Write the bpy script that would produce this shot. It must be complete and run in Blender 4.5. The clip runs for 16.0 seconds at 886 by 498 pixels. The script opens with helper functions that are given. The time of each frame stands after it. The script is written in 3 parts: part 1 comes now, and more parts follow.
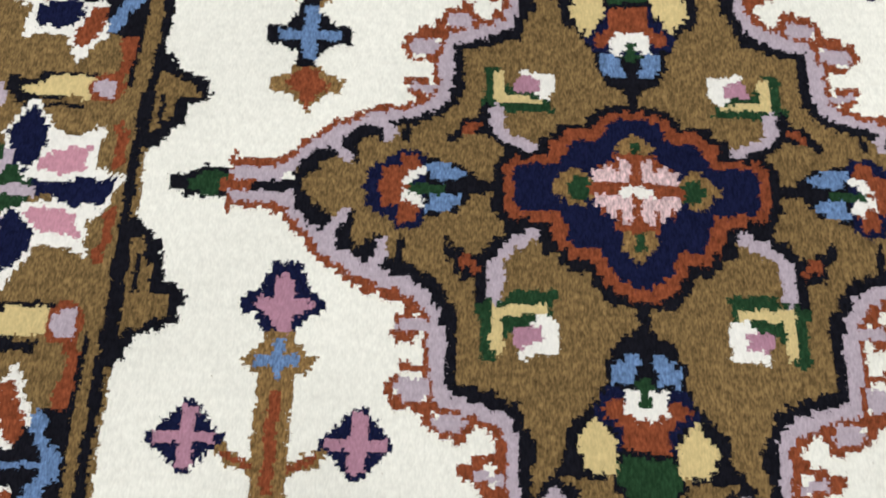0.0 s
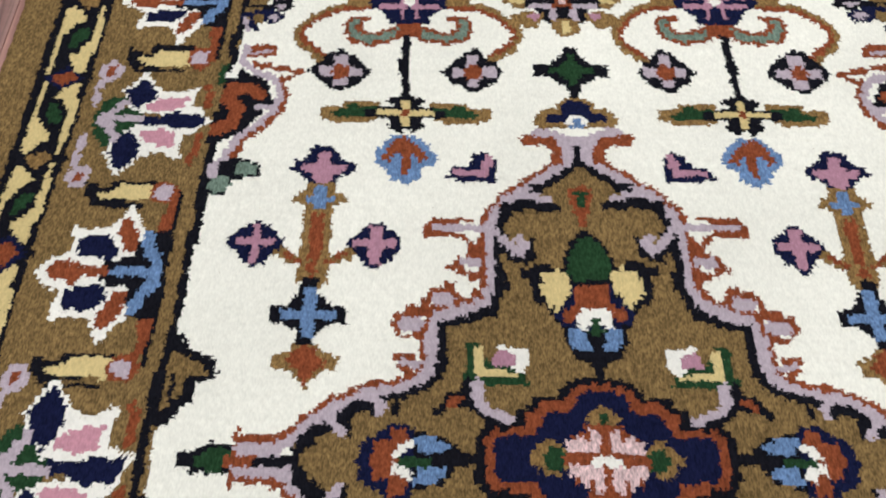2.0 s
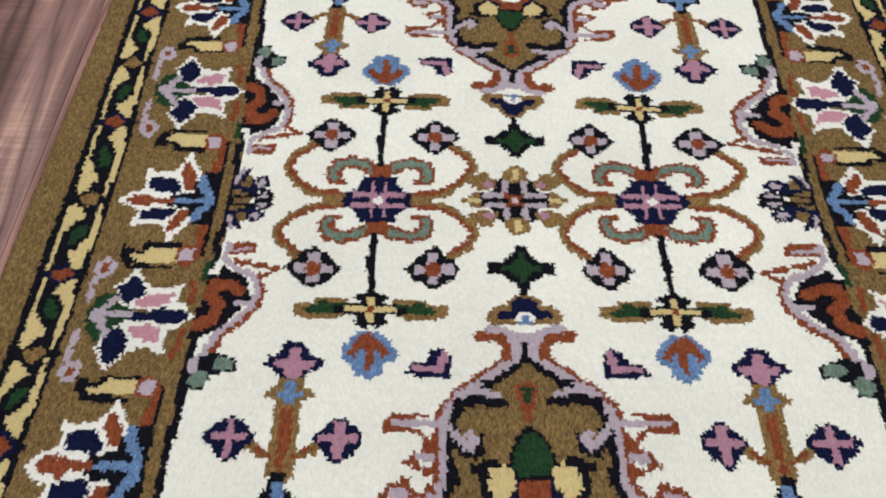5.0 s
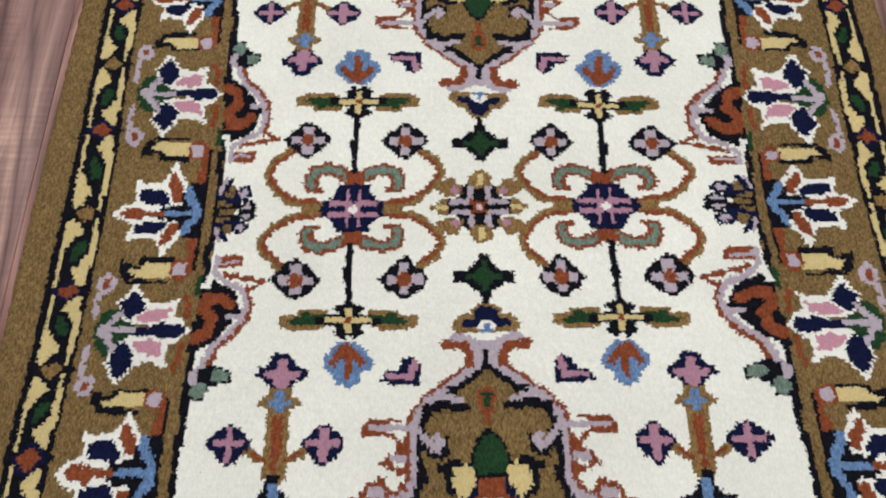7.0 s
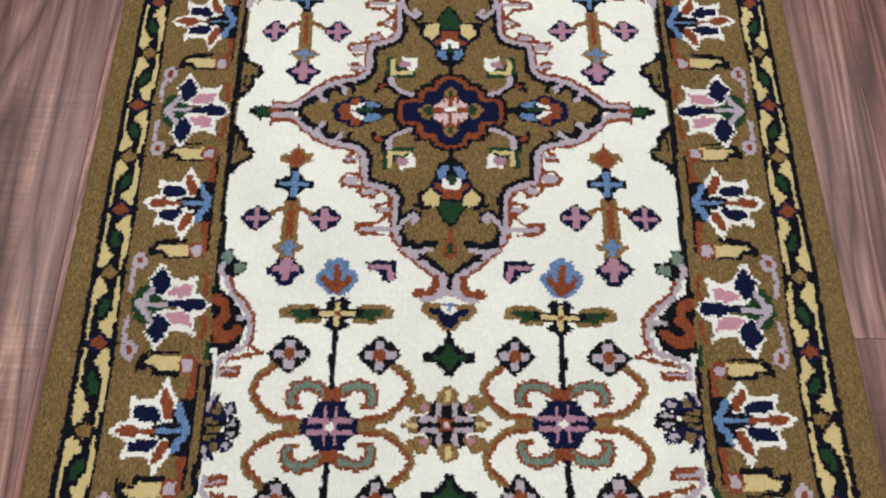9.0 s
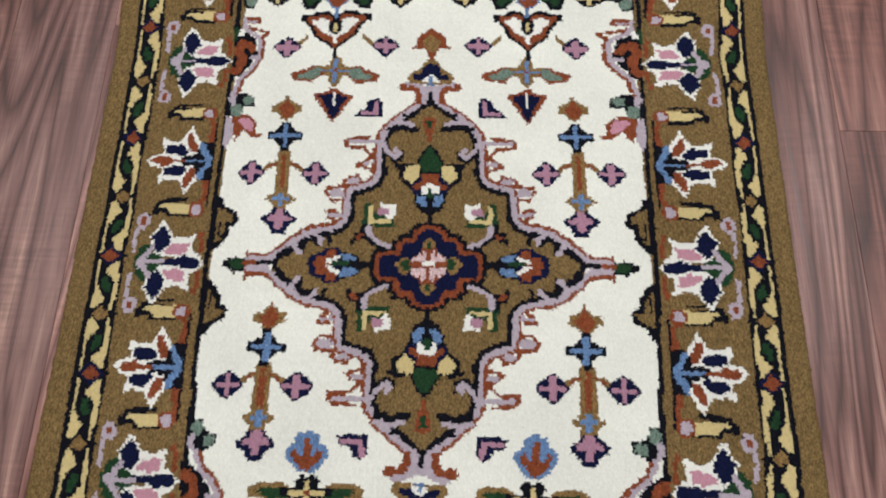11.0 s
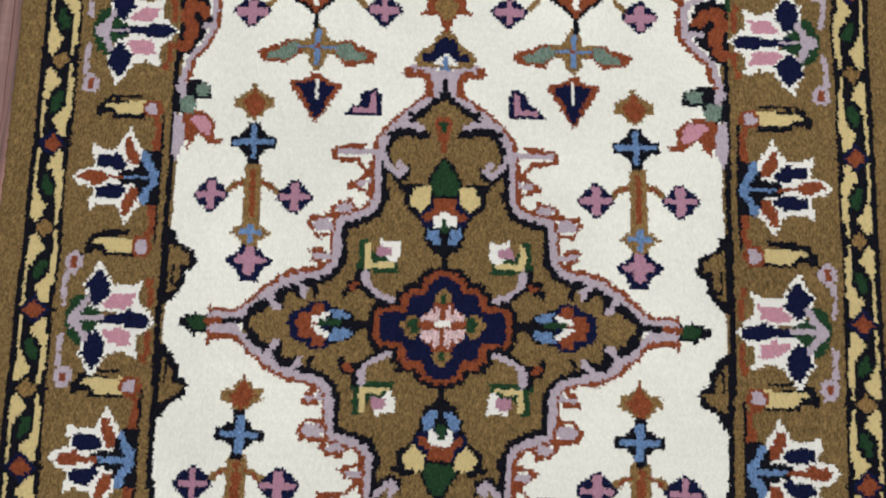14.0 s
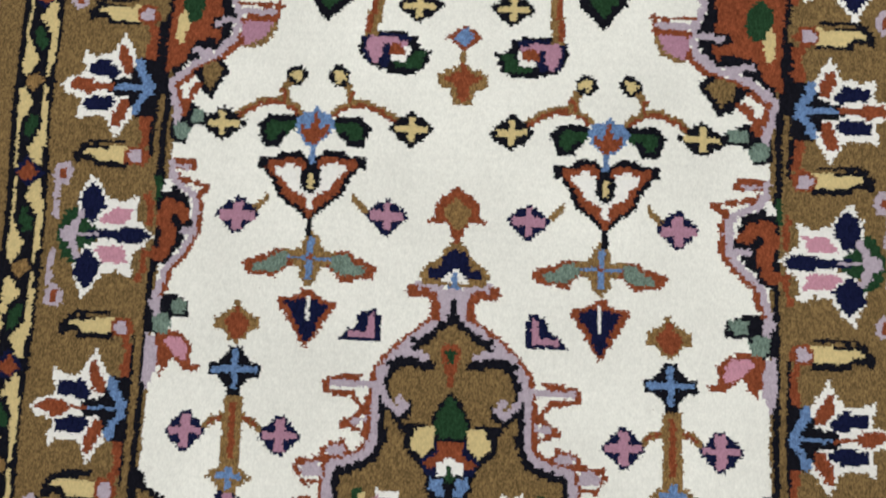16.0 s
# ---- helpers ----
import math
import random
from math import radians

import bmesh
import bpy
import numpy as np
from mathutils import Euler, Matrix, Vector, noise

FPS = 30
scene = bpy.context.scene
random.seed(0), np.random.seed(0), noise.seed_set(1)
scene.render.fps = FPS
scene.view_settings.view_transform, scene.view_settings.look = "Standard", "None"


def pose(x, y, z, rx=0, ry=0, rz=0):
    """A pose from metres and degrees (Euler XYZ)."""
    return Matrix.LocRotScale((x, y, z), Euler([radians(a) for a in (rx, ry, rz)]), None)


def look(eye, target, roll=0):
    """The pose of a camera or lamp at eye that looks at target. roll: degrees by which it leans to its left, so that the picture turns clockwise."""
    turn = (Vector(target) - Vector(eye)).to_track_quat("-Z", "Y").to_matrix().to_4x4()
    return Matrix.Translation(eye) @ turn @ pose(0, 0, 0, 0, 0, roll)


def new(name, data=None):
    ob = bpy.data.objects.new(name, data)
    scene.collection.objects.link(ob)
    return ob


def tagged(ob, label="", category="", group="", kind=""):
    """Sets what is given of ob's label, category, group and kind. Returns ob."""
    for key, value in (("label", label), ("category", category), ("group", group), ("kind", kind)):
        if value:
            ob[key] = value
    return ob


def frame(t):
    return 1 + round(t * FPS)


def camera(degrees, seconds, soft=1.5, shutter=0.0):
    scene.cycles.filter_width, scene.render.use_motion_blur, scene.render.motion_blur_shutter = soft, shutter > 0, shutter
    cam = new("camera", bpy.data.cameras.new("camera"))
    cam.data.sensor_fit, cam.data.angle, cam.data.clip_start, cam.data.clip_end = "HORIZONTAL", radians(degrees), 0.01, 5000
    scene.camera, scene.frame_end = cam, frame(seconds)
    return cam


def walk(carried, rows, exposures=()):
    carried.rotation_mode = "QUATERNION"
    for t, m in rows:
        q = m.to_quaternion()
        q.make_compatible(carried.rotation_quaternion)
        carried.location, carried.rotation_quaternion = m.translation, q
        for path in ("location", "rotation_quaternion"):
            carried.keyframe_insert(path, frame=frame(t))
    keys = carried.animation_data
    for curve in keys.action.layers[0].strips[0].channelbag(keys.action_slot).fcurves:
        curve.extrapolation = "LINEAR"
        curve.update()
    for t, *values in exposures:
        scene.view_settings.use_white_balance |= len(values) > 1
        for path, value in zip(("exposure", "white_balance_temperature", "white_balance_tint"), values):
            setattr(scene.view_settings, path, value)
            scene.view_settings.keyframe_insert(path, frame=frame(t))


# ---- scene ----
cam = camera(57.0, 16.0, soft=1.9)
PATH = [
    (0, (-0.0829, -0.4774, 0.3646), (-0.1051, 0.1533, -1.5334), -0.04),
    (0.5, (-0.0873, -0.4636, 0.3793), (-0.1188, 0.2601, -1.4849), -0.53),
    (1, (-0.0887, -0.4552, 0.3891), (-0.1157, 0.3466, -1.4421), -0.33),
    (1.5, (-0.0849, -0.4461, 0.4041), (-0.0955, 0.4452, -1.3870), 0.34),
    (2, (-0.0829, -0.4402, 0.4247), (-0.0828, 0.5459, -1.3149), 0.92),
    (2.5, (-0.0824, -0.4415, 0.4343), (-0.0779, 0.6086, -1.2678), 1.20),
    (3, (-0.0833, -0.4406, 0.4394), (-0.0734, 0.6504, -1.2370), 1.59),
    (3.5, (-0.0822, -0.4421, 0.4564), (-0.0766, 0.7187, -1.1723), 1.51),
    (4, (-0.0814, -0.4389, 0.4650), (-0.0742, 0.7682, -1.1299), 1.57),
    (4.2, (-0.0774, -0.4360, 0.4695), (-0.0725, 0.7825, -1.1161), 1.39),
    (6.3, (-0.051, -0.354, 0.586), (-0.023, 0.592, -1.176), 2.7),
    (6.5, (-0.052, -0.349, 0.595), (-0.017, 0.558, -1.187), 2.6),
    (7, (-0.043, -0.333, 0.621), (-0.013, 0.527, -1.184), 1.9),
    (7.5, (-0.014, -0.309, 0.674), (-0.009, 0.511, -1.15), 2.1),
    (8, (-0.009, -0.268, 0.735), (-0.024, 0.545, -1.092), 0.9),
    (8.5, (-0.027, -0.223, 0.755), (-0.033, 0.606, -1.065), 1.6),
    (9, (-0.013, -0.164, 0.761), (0.005, 0.66, -1.062), 1.6),
    (9.5, (0.029, -0.103, 0.796), (-0.006, 0.682, -1.044), -2.6),
    (10, (0.031, -0.056, 0.826), (-0.039, 0.753, -1.002), -3.6),
    (10.2, (0.028, -0.04, 0.825), (-0.023, 0.756, -1.009), -2.3),
    (12.3, (0.032, 0.162, 0.824), (0.019, 0.718, -1.097), -1.2),
    (12.5, (0.02, 0.173, 0.803), (-0.004, 0.68, -1.131), -2.8),
    (13, (-0.016, 0.204, 0.74), (0.025, 0.613, -1.217), 6.1),
    (13.5, (-0.019, 0.255, 0.71), (0.02, 0.6, -1.259), 6.1),
    (14, (0.001, 0.302, 0.692), (0.0, 0.605, -1.285), 1.5),
    (14.5, (0.003, 0.352, 0.671), (-0.003, 0.641, -1.308), 1.2),
    (15, (-0.018, 0.395, 0.664), (0.009, 0.696, -1.313), 6.7),
    (15.5, (-0.017, 0.451, 0.635), (0.001, 0.765, -1.34), 4.7),
    (16, (0.0, 0.505, 0.634), (-0.038, 0.791, -1.345), -4.6),
]
EXPOSURES = [(0.0, -0.04), (2.0, -0.06), (3.5, -0.22), (7.0, -0.24), (10.0, -0.29), (12.5, -0.38), (13.5, -0.38), (16.0, -0.45)]
walk(cam, [(t, look(eye, target, roll)) for t, eye, target, roll in PATH], EXPOSURES)

# ---- light: a shop floor under rows of cool-white ceiling lamps, assumed and out of view ----
world = bpy.data.worlds.new("room_air")
world.use_nodes = True
world.node_tree.nodes["Background"].inputs[0].default_value = (0.9, 0.95, 1.0, 1)
world.node_tree.nodes["Background"].inputs[1].default_value = 0.05
scene.world = world

CEILING = 2.9


def ceiling_lamp(x, y, width, length, watts, colour=(0.93, 0.985, 0.995)):
    data = bpy.data.lights.new("unseen_lamp", "AREA")
    data.shape, data.size, data.size_y, data.energy, data.color = "RECTANGLE", width, length, watts, colour
    lamp = new("unseen_lamp", data)
    lamp.matrix_world = pose(x, y, CEILING - 0.03)
    return lamp


# places and watts chosen to give soft overhead light; no lamp is seen
LAMPS = [(-1.3, 1.5, 42), (1.3, 1.5, 48), (-1.3, -1.2, 20), (1.3, -1.2, 23), (0.0, 3.4, 30)]
for lx, ly, watts in LAMPS:
    ceiling_lamp(lx, ly, 0.6, 1.2, watts)


# ---- materials ----
def material(name):
    m = bpy.data.materials.new(name)
    m.use_nodes = True
    return m, m.node_tree.nodes, m.node_tree.links, m.node_tree.nodes["Principled BSDF"]


def wool(name, rgb, fleck=0.25, depth=0.35):
    """Knotted wool pile: heathered yarn, knot-to-knot shade, a slow drift of dye, matt and fuzzy."""
    m, nodes, links, bsdf = material(name)
    where = nodes.new("ShaderNodeTexCoord")

    def noise_at(scale, detail, stretch=(1, 1, 1)):
        mp = nodes.new("ShaderNodeMapping")
        mp.inputs["Scale"].default_value = stretch
        links.new(where.outputs["Object"], mp.inputs["Vector"])
        n = nodes.new("ShaderNodeTexNoise")
        n.inputs["Scale"].default_value, n.inputs["Detail"].default_value = scale, detail
        links.new(mp.outputs[0], n.inputs["Vector"])
        return n.outputs["Fac"]

    def scaled(socket, low, high):
        r = nodes.new("ShaderNodeMapRange")
        r.inputs["From Min"].default_value, r.inputs["From Max"].default_value = 0.3, 0.7
        r.inputs["To Min"].default_value, r.inputs["To Max"].default_value = low, high
        links.new(socket, r.inputs["Value"])
        return r.outputs[0]

    def times(a, b):
        n = nodes.new("ShaderNodeMath")
        n.operation = "MULTIPLY"
        links.new(a, n.inputs[0])
        links.new(b, n.inputs[1])
        return n.outputs[0]

    fibre = noise_at(1150, 3, (1, 0.36, 1))
    tuft = noise_at(460, 2, (1, 0.5, 1))
    rows = noise_at(300, 1, (0.05, 1, 1))
    drift = noise_at(9, 3)
    shade = times(times(scaled(fibre, 1 - fleck, 1 + fleck), scaled(tuft, 1 - fleck * 0.55, 1 + fleck * 0.55)),
                  times(scaled(drift, 0.93, 1.06), scaled(rows, 0.988, 1.012)))
    tint = nodes.new("ShaderNodeVectorMath")
    tint.operation = "SCALE"
    tint.inputs[0].default_value = rgb
    links.new(shade, tint.inputs["Scale"])
    links.new(tint.outputs[0], bsdf.inputs["Base Color"])
    bsdf.inputs["Roughness"].default_value = 0.92
    bsdf.inputs["Specular IOR Level"].default_value = 0.03
    bump = nodes.new("ShaderNodeBump")
    bump.inputs["Strength"].default_value, bump.inputs["Distance"].default_value = depth, 0.0012
    links.new(times(fibre, tuft), bump.inputs["Height"])
    links.new(bump.outputs[0], bsdf.inputs["Normal"])
    return m


DYES = {
    "ivory": (0.872, 0.85, 0.778), "camel": (0.190, 0.121, 0.050), "black": (0.008, 0.008, 0.012),
    "navy": (0.008, 0.010, 0.038), "rust": (0.23, 0.060, 0.026), "lilac": (0.47, 0.39, 0.45),
    "pink": (0.43, 0.222, 0.298), "rose": (0.56, 0.27, 0.34), "blue": (0.135, 0.225, 0.41), "green": (0.018, 0.050, 0.022),
    "sage": (0.16, 0.22, 0.18), "cream": (0.64, 0.50, 0.24), "white": (0.86, 0.83, 0.78),
    "tan": (0.235, 0.140, 0.055), "blush": (0.66, 0.47, 0.48),
}
FLECK = {"camel": 0.52, "tan": 0.5, "ivory": 0.07, "white": 0.06, "cream": 0.12, "lilac": 0.14, "pink": 0.14, "rose": 0.12}
WOOL = [wool(dye + "_wool", rgb, FLECK.get(dye, 0.38)) for dye, rgb in DYES.items()]
INDEX = {dye: n for n, dye in enumerate(DYES)}


def plain(name, rgb, rough=0.8, vary=0.08, scale=6):
    m, nodes, links, bsdf = material(name)
    where, n, r, tint = (nodes.new("ShaderNode" + k) for k in ("TexCoord", "TexNoise", "MapRange", "VectorMath"))
    n.inputs["Scale"].default_value, n.inputs["Detail"].default_value = scale, 5
    r.inputs["To Min"].default_value, r.inputs["To Max"].default_value = 1 - vary, 1 + vary
    tint.operation, tint.inputs[0].default_value = "SCALE", rgb
    links.new(where.outputs["Object"], n.inputs["Vector"])
    links.new(n.outputs["Fac"], r.inputs["Value"])
    links.new(r.outputs[0], tint.inputs["Scale"])
    links.new(tint.outputs[0], bsdf.inputs["Base Color"])
    bsdf.inputs["Roughness"].default_value = rough
    return m


def laminate():
    """Reddish brown printed walnut: broad bands, cathedral veins, fine streaks, patches of cross chatter, a satin wear layer."""
    m, nodes, links, bsdf = material("walnut_laminate")
    where, info = nodes.new("ShaderNodeTexCoord"), nodes.new("ShaderNodeObjectInfo")
    shift = nodes.new("ShaderNodeVectorMath")
    shift.operation, shift.inputs[1].default_value = "MULTIPLY", (37.0, 91.0, 13.0)
    links.new(info.outputs["Random"], shift.inputs[0])
    add = nodes.new("ShaderNodeVectorMath")
    links.new(where.outputs["Object"], add.inputs[0])
    links.new(shift.outputs[0], add.inputs[1])

    def grain(stretch, scale, detail, distort=0.0, rough=0.5):
        mp = nodes.new("ShaderNodeMapping")
        mp.inputs["Scale"].default_value = stretch
        links.new(add.outputs[0], mp.inputs["Vector"])
        n = nodes.new("ShaderNodeTexNoise")
        n.inputs["Scale"].default_value, n.inputs["Detail"].default_value = scale, detail
        n.inputs["Distortion"].default_value, n.inputs["Roughness"].default_value = distort, rough
        links.new(mp.outputs[0], n.inputs["Vector"])
        return n.outputs["Fac"]

    def span(socket, a, b, low, high):
        r = nodes.new("ShaderNodeMapRange")
        for key, value in (("From Min", a), ("From Max", b), ("To Min", low), ("To Max", high)):
            r.inputs[key].default_value = value
        links.new(socket, r.inputs["Value"])
        return r.outputs[0]

    def math_of(kind, a, b):
        n = nodes.new("ShaderNodeMath")
        n.operation = kind
        for k, v in enumerate((a, b)):
            if isinstance(v, (int, float)):
                n.inputs[k].default_value = v
            else:
                links.new(v, n.inputs[k])
        return n.outputs[0]

    bands = grain((1, 0.085, 1), 15, 4, 0.9)
    growth = grain((1, 0.11, 1), 7.5, 2, 0.7)
    fine = grain((1, 0.022, 1), 150, 4, 0.2)
    pores = grain((1, 0.04, 1), 520, 2)
    chatter = grain((0.10, 1, 1), 210, 2)
    patch = grain((1, 0.5, 1), 9, 2)
    # growth rings seen as flame-shaped veins: a slow field cut into even steps
    rings = math_of("PINGPONG", math_of("MULTIPLY", growth, 17.0), 0.5)
    blend = math_of("ADD", math_of("MULTIPLY", bands, 0.62), math_of("ADD", math_of("MULTIPLY", fine, 0.22), math_of("MULTIPLY", rings, 0.30)))
    ramp = nodes.new("ShaderNodeValToRGB")
    e = ramp.color_ramp.elements
    e[0].position, e[0].color = 0.30, (0.098, 0.034, 0.027, 1)
    e[1].position, e[1].color = 0.76, (0.48, 0.275, 0.212, 1)
    for position, colour in ((0.42, (0.165, 0.068, 0.056, 1)), (0.54, (0.235, 0.111, 0.095, 1)), (0.66, (0.33, 0.173, 0.145, 1))):
        e.new(position).color = colour
    links.new(math_of("ADD", math_of("MULTIPLY", math_of("SUBTRACT", blend, 0.5), 1.75), 0.5), ramp.inputs["Fac"])
    vein = span(rings, 0.0, 0.12, 0.62, 1.0)
    pore = span(pores, 0.3, 0.5, 0.70, 1.04)
    across = math_of("ADD", math_of("MULTIPLY", math_of("SUBTRACT", chatter, 0.5), span(patch, 0.45, 0.65, 0.15, 1.1)), 1.0)
    shade = math_of("MULTIPLY", math_of("MULTIPLY", vein, pore), across)
    tint, tone = nodes.new("ShaderNodeVectorMath"), nodes.new("ShaderNodeVectorMath")
    tint.operation, tone.operation = "SCALE", "MULTIPLY"
    links.new(ramp.outputs[0], tint.inputs[0])
    links.new(shade, tint.inputs["Scale"])
    links.new(tint.outputs[0], tone.inputs[0])
    links.new(info.outputs["Color"], tone.inputs[1])
    links.new(tone.outputs[0], bsdf.inputs["Base Color"])
    links.new(span(fine, 0.3, 0.7, 0.36, 0.50), bsdf.inputs["Roughness"])
    bump = nodes.new("ShaderNodeBump")
    bump.inputs["Strength"].default_value, bump.inputs["Distance"].default_value = 0.10, 0.0005
    links.new(pores, bump.inputs["Height"])
    links.new(bump.outputs[0], bsdf.inputs["Normal"])
    return m


LAMINATE = laminate()
PLASTER = plain("matt_white_paint", (0.74, 0.73, 0.70), 0.9, 0.04)
JUTE = plain("cotton_foundation", (0.42, 0.36, 0.28), 0.95, 0.15, 300)
UNDERLAY = plain("dark_joint", (0.05, 0.03, 0.025), 0.8)


# ---- building helpers ----
def part(name, bm, mat, parent=None, label=""):
    me = bpy.data.meshes.new(name)
    bm.to_mesh(me)
    bm.free()
    me.materials.append(mat)
    ob = new(name, me)
    ob.parent = parent
    return tagged(ob, label)


def box(x0, y0, z0, x1, y1, z1, bevel=0.0):
    bm = bmesh.new()
    bmesh.ops.create_cube(bm, size=1)
    for v in bm.verts:
        v.co = ((x0 + x1) / 2 + v.co.x * (x1 - x0), (y0 + y1) / 2 + v.co.y * (y1 - y0), (z0 + z1) / 2 + v.co.z * (z1 - z0))
    if bevel:
        bmesh.ops.bevel(bm, geom=bm.edges[:], offset=bevel, segments=1, affect="EDGES")
    return bm


# ---- the room: plain walls and ceiling round the rug ----
ROOM = (-3.2, -3.0, 3.2, 4.6)
X0, Y0, X1, Y1 = ROOM
ceiling = tagged(part("ceiling", box(X0 - 0.1, Y0 - 0.1, CEILING, X1 + 0.1, Y1 + 0.1, CEILING + 0.1), PLASTER), "plain white painted ceiling", "ceiling", kind="structure")
for name, b in (("wall_west", (X0 - 0.1, Y0, -0.02, X0, Y1, CEILING)), ("wall_east", (X1, Y0, -0.02, X1 + 0.1, Y1, CEILING)),
                ("wall_south", (X0 - 0.1, Y0 - 0.1, -0.02, X1 + 0.1, Y0, CEILING)), ("wall_north", (X0 - 0.1, Y1, -0.02, X1 + 0.1, Y1 + 0.1, CEILING))):
    tagged(part(name, box(*b), PLASTER), "plain white painted wall", "wall", kind="structure")

# ---- the rug's cartoon: one quarter, in millimetres from its middle; every cell is a knot ----
KNOT = 2.5
HALF_U, HALF_V = 390.0, 950.0
NU, NV = int(HALF_U / KNOT), int(HALF_V / KNOT)
GU, GV = np.meshgrid((np.arange(NU) + 0.5) * KNOT, (np.arange(NV) + 0.5) * KNOT, indexing="ij")
CHART = np.full((NU, NV), INDEX["ivory"], np.uint8)
OWNER = np.zeros((NU, NV), np.int32)
MOTIFS = [("field", "ivory wool ground of the rug's field")]
PEN = dict(cu=0.0, cv=0.0, su=1, sv=1, folds=((1, 1),), owner=0, apart=False)


SPLIT = ("end_flower", "corner_leaf", "corner_tendril", "tip_horn", "medallion_point", "medallion_curl", "edge_bump", "lilac_stalk")


def motif(name, label, cu=0.0, cv=0.0, su=1, sv=1, fold=""):
    """Start a motif of its own with its middle at (cu, cv); fold 'u', 'v' or 'uv' mirrors what is drawn about the middle."""
    folds = [(a, b) for a in ((1, -1) if "u" in fold else (1,)) for b in ((1, -1) if "v" in fold else (1,))]
    PEN.update(cu=cu, cv=cv, su=su, sv=sv, folds=folds, owner=len(MOTIFS), apart=name in SPLIT)
    MOTIFS.extend([(name, label)] * (len(folds) if name in SPLIT else 1))


BC = 343  # the medallion's middle along the rug


def slack(y):
    """The medallion's lower half is woven a little longer near its middle than the upper one."""
    return np.interp(y, (-9, 0, 6, 30, 60, 100, 165, 206, 260), (-9, 1, 12, 37, 64, 104, 163, 203, 257))


def stamp(mask_of, pts, margin, dye):
    for n, (a, b) in enumerate(PEN["folds"]):
        low = PEN["cv"] == BC and b < 0
        p = np.array([(PEN["cu"] + PEN["su"] * a * x, PEN["cv"] + PEN["sv"] * b * (slack(y) if low else y)) for x, y in pts], float)
        lo, hi = p.min(0) - margin, p.max(0) + margin
        i0, j0 = np.maximum(np.floor(lo / KNOT).astype(int), 0)
        i1, j1 = np.minimum(np.ceil(hi / KNOT).astype(int) + 1, (NU, NV))
        if i0 >= i1 or j0 >= j1:
            continue
        mask = mask_of(p, GU[i0:i1, j0:j1], GV[i0:i1, j0:j1])
        CHART[i0:i1, j0:j1][mask] = INDEX[dye]
        OWNER[i0:i1, j0:j1][mask] = PEN["owner"] + n * PEN["apart"]


def fill(dye, *pts):
    def inside(p, u, v):
        hit = np.zeros(u.shape, bool)
        for (ax, ay), (bx, by) in zip(p, np.roll(p, -1, 0)):
            if ay != by:
                hit ^= ((ay > v) != (by > v)) & (u < (bx - ax) * (v - ay) / (by - ay) + ax)
        return hit
    stamp(inside, pts, 0, dye)


def line(dye, width, *pts):
    def near(p, u, v):
        hit = np.zeros(u.shape, bool)
        for a, b in zip(p[:-1], p[1:]):
            d = b - a
            k = np.clip(((u - a[0]) * d[0] + (v - a[1]) * d[1]) / max(d @ d, 1e-9), 0, 1)
            hit |= np.hypot(u - a[0] - k * d[0], v - a[1] - k * d[1]) < width / 2
        return hit
    stamp(near, pts, width, dye)


def gem(dye, u, v, ru, rv, power=1.0):
    """A diamond (power 1), an oval (2) or near a box (6)."""
    stamp(lambda p, gu, gv: (np.abs((gu - (p[0, 0] + p[1, 0]) / 2) / ru) ** power + np.abs((gv - (p[0, 1] + p[1, 1]) / 2) / rv) ** power) < 1,
          ((u - ru, v - rv), (u + ru, v + rv)), 0, dye)


def cross(dye, u, v, ru, rv, w):
    fill(dye, (u - ru, v - w), (u + ru, v - w), (u + ru, v + w), (u - ru, v + w))
    fill(dye, (u - w, v - rv), (u + w, v - rv), (u + w, v + rv), (u - w, v + rv))


def shifted(pts, d):
    """A path moved sideways by d, to its left."""
    p = np.array(pts, float)
    t = np.gradient(p, axis=0)
    n = np.stack([-t[:, 1], t[:, 0]], 1) / np.maximum(np.hypot(*t.T), 1e-9)[:, None]
    return [tuple(q) for q in p + d * n]


def diamond_flower(u, v, ru=17.5, rv=16):
    motif("diamond_blossom", "pink cross blossom in a dark navy diamond", u, v)
    gem("navy", 0, 0, ru, rv, 1.15)
    cross("pink", 0, 0, ru * 0.76, rv * 0.76, 3.4)


def round_blossom(u, v):
    motif("lilac_blossom", "lilac four-petal blossom with a rust heart, outlined black", u, v)
    gem("black", 0, 0, 21, 19, 1.2)
    cross("lilac", 0, 0, 15, 13, 4.6)
    gem("lilac", 0, 0, 8, 7, 1.6)
    gem("rust", 0, 0, 6, 5.5, 2.5)


# border ground, guard stripe and edge band
FIELD_U, FIELD_V = 235.0, 868.0
motif("border_ground", "camel brown wool ground of the border")
fill("camel", (FIELD_U, 0), (HALF_U, 0), (HALF_U, HALF_V), (0, HALF_V), (0, FIELD_V), (FIELD_U, FIELD_V))
motif("edge_band", "plain camel brown outer band of the rug")
fill("camel", (360, 0), (HALF_U, 0), (HALF_U, HALF_V), (360, HALF_V))
motif("field_outline", "dark outline between field and border")
line("black", 5.2, (237, 0), (239, 40), (237, 110), (236, 200), (239, 300), (239, 420), (241, 500), (241, 640), (243, 690), (246, 790), (246, 870), (0, 870))

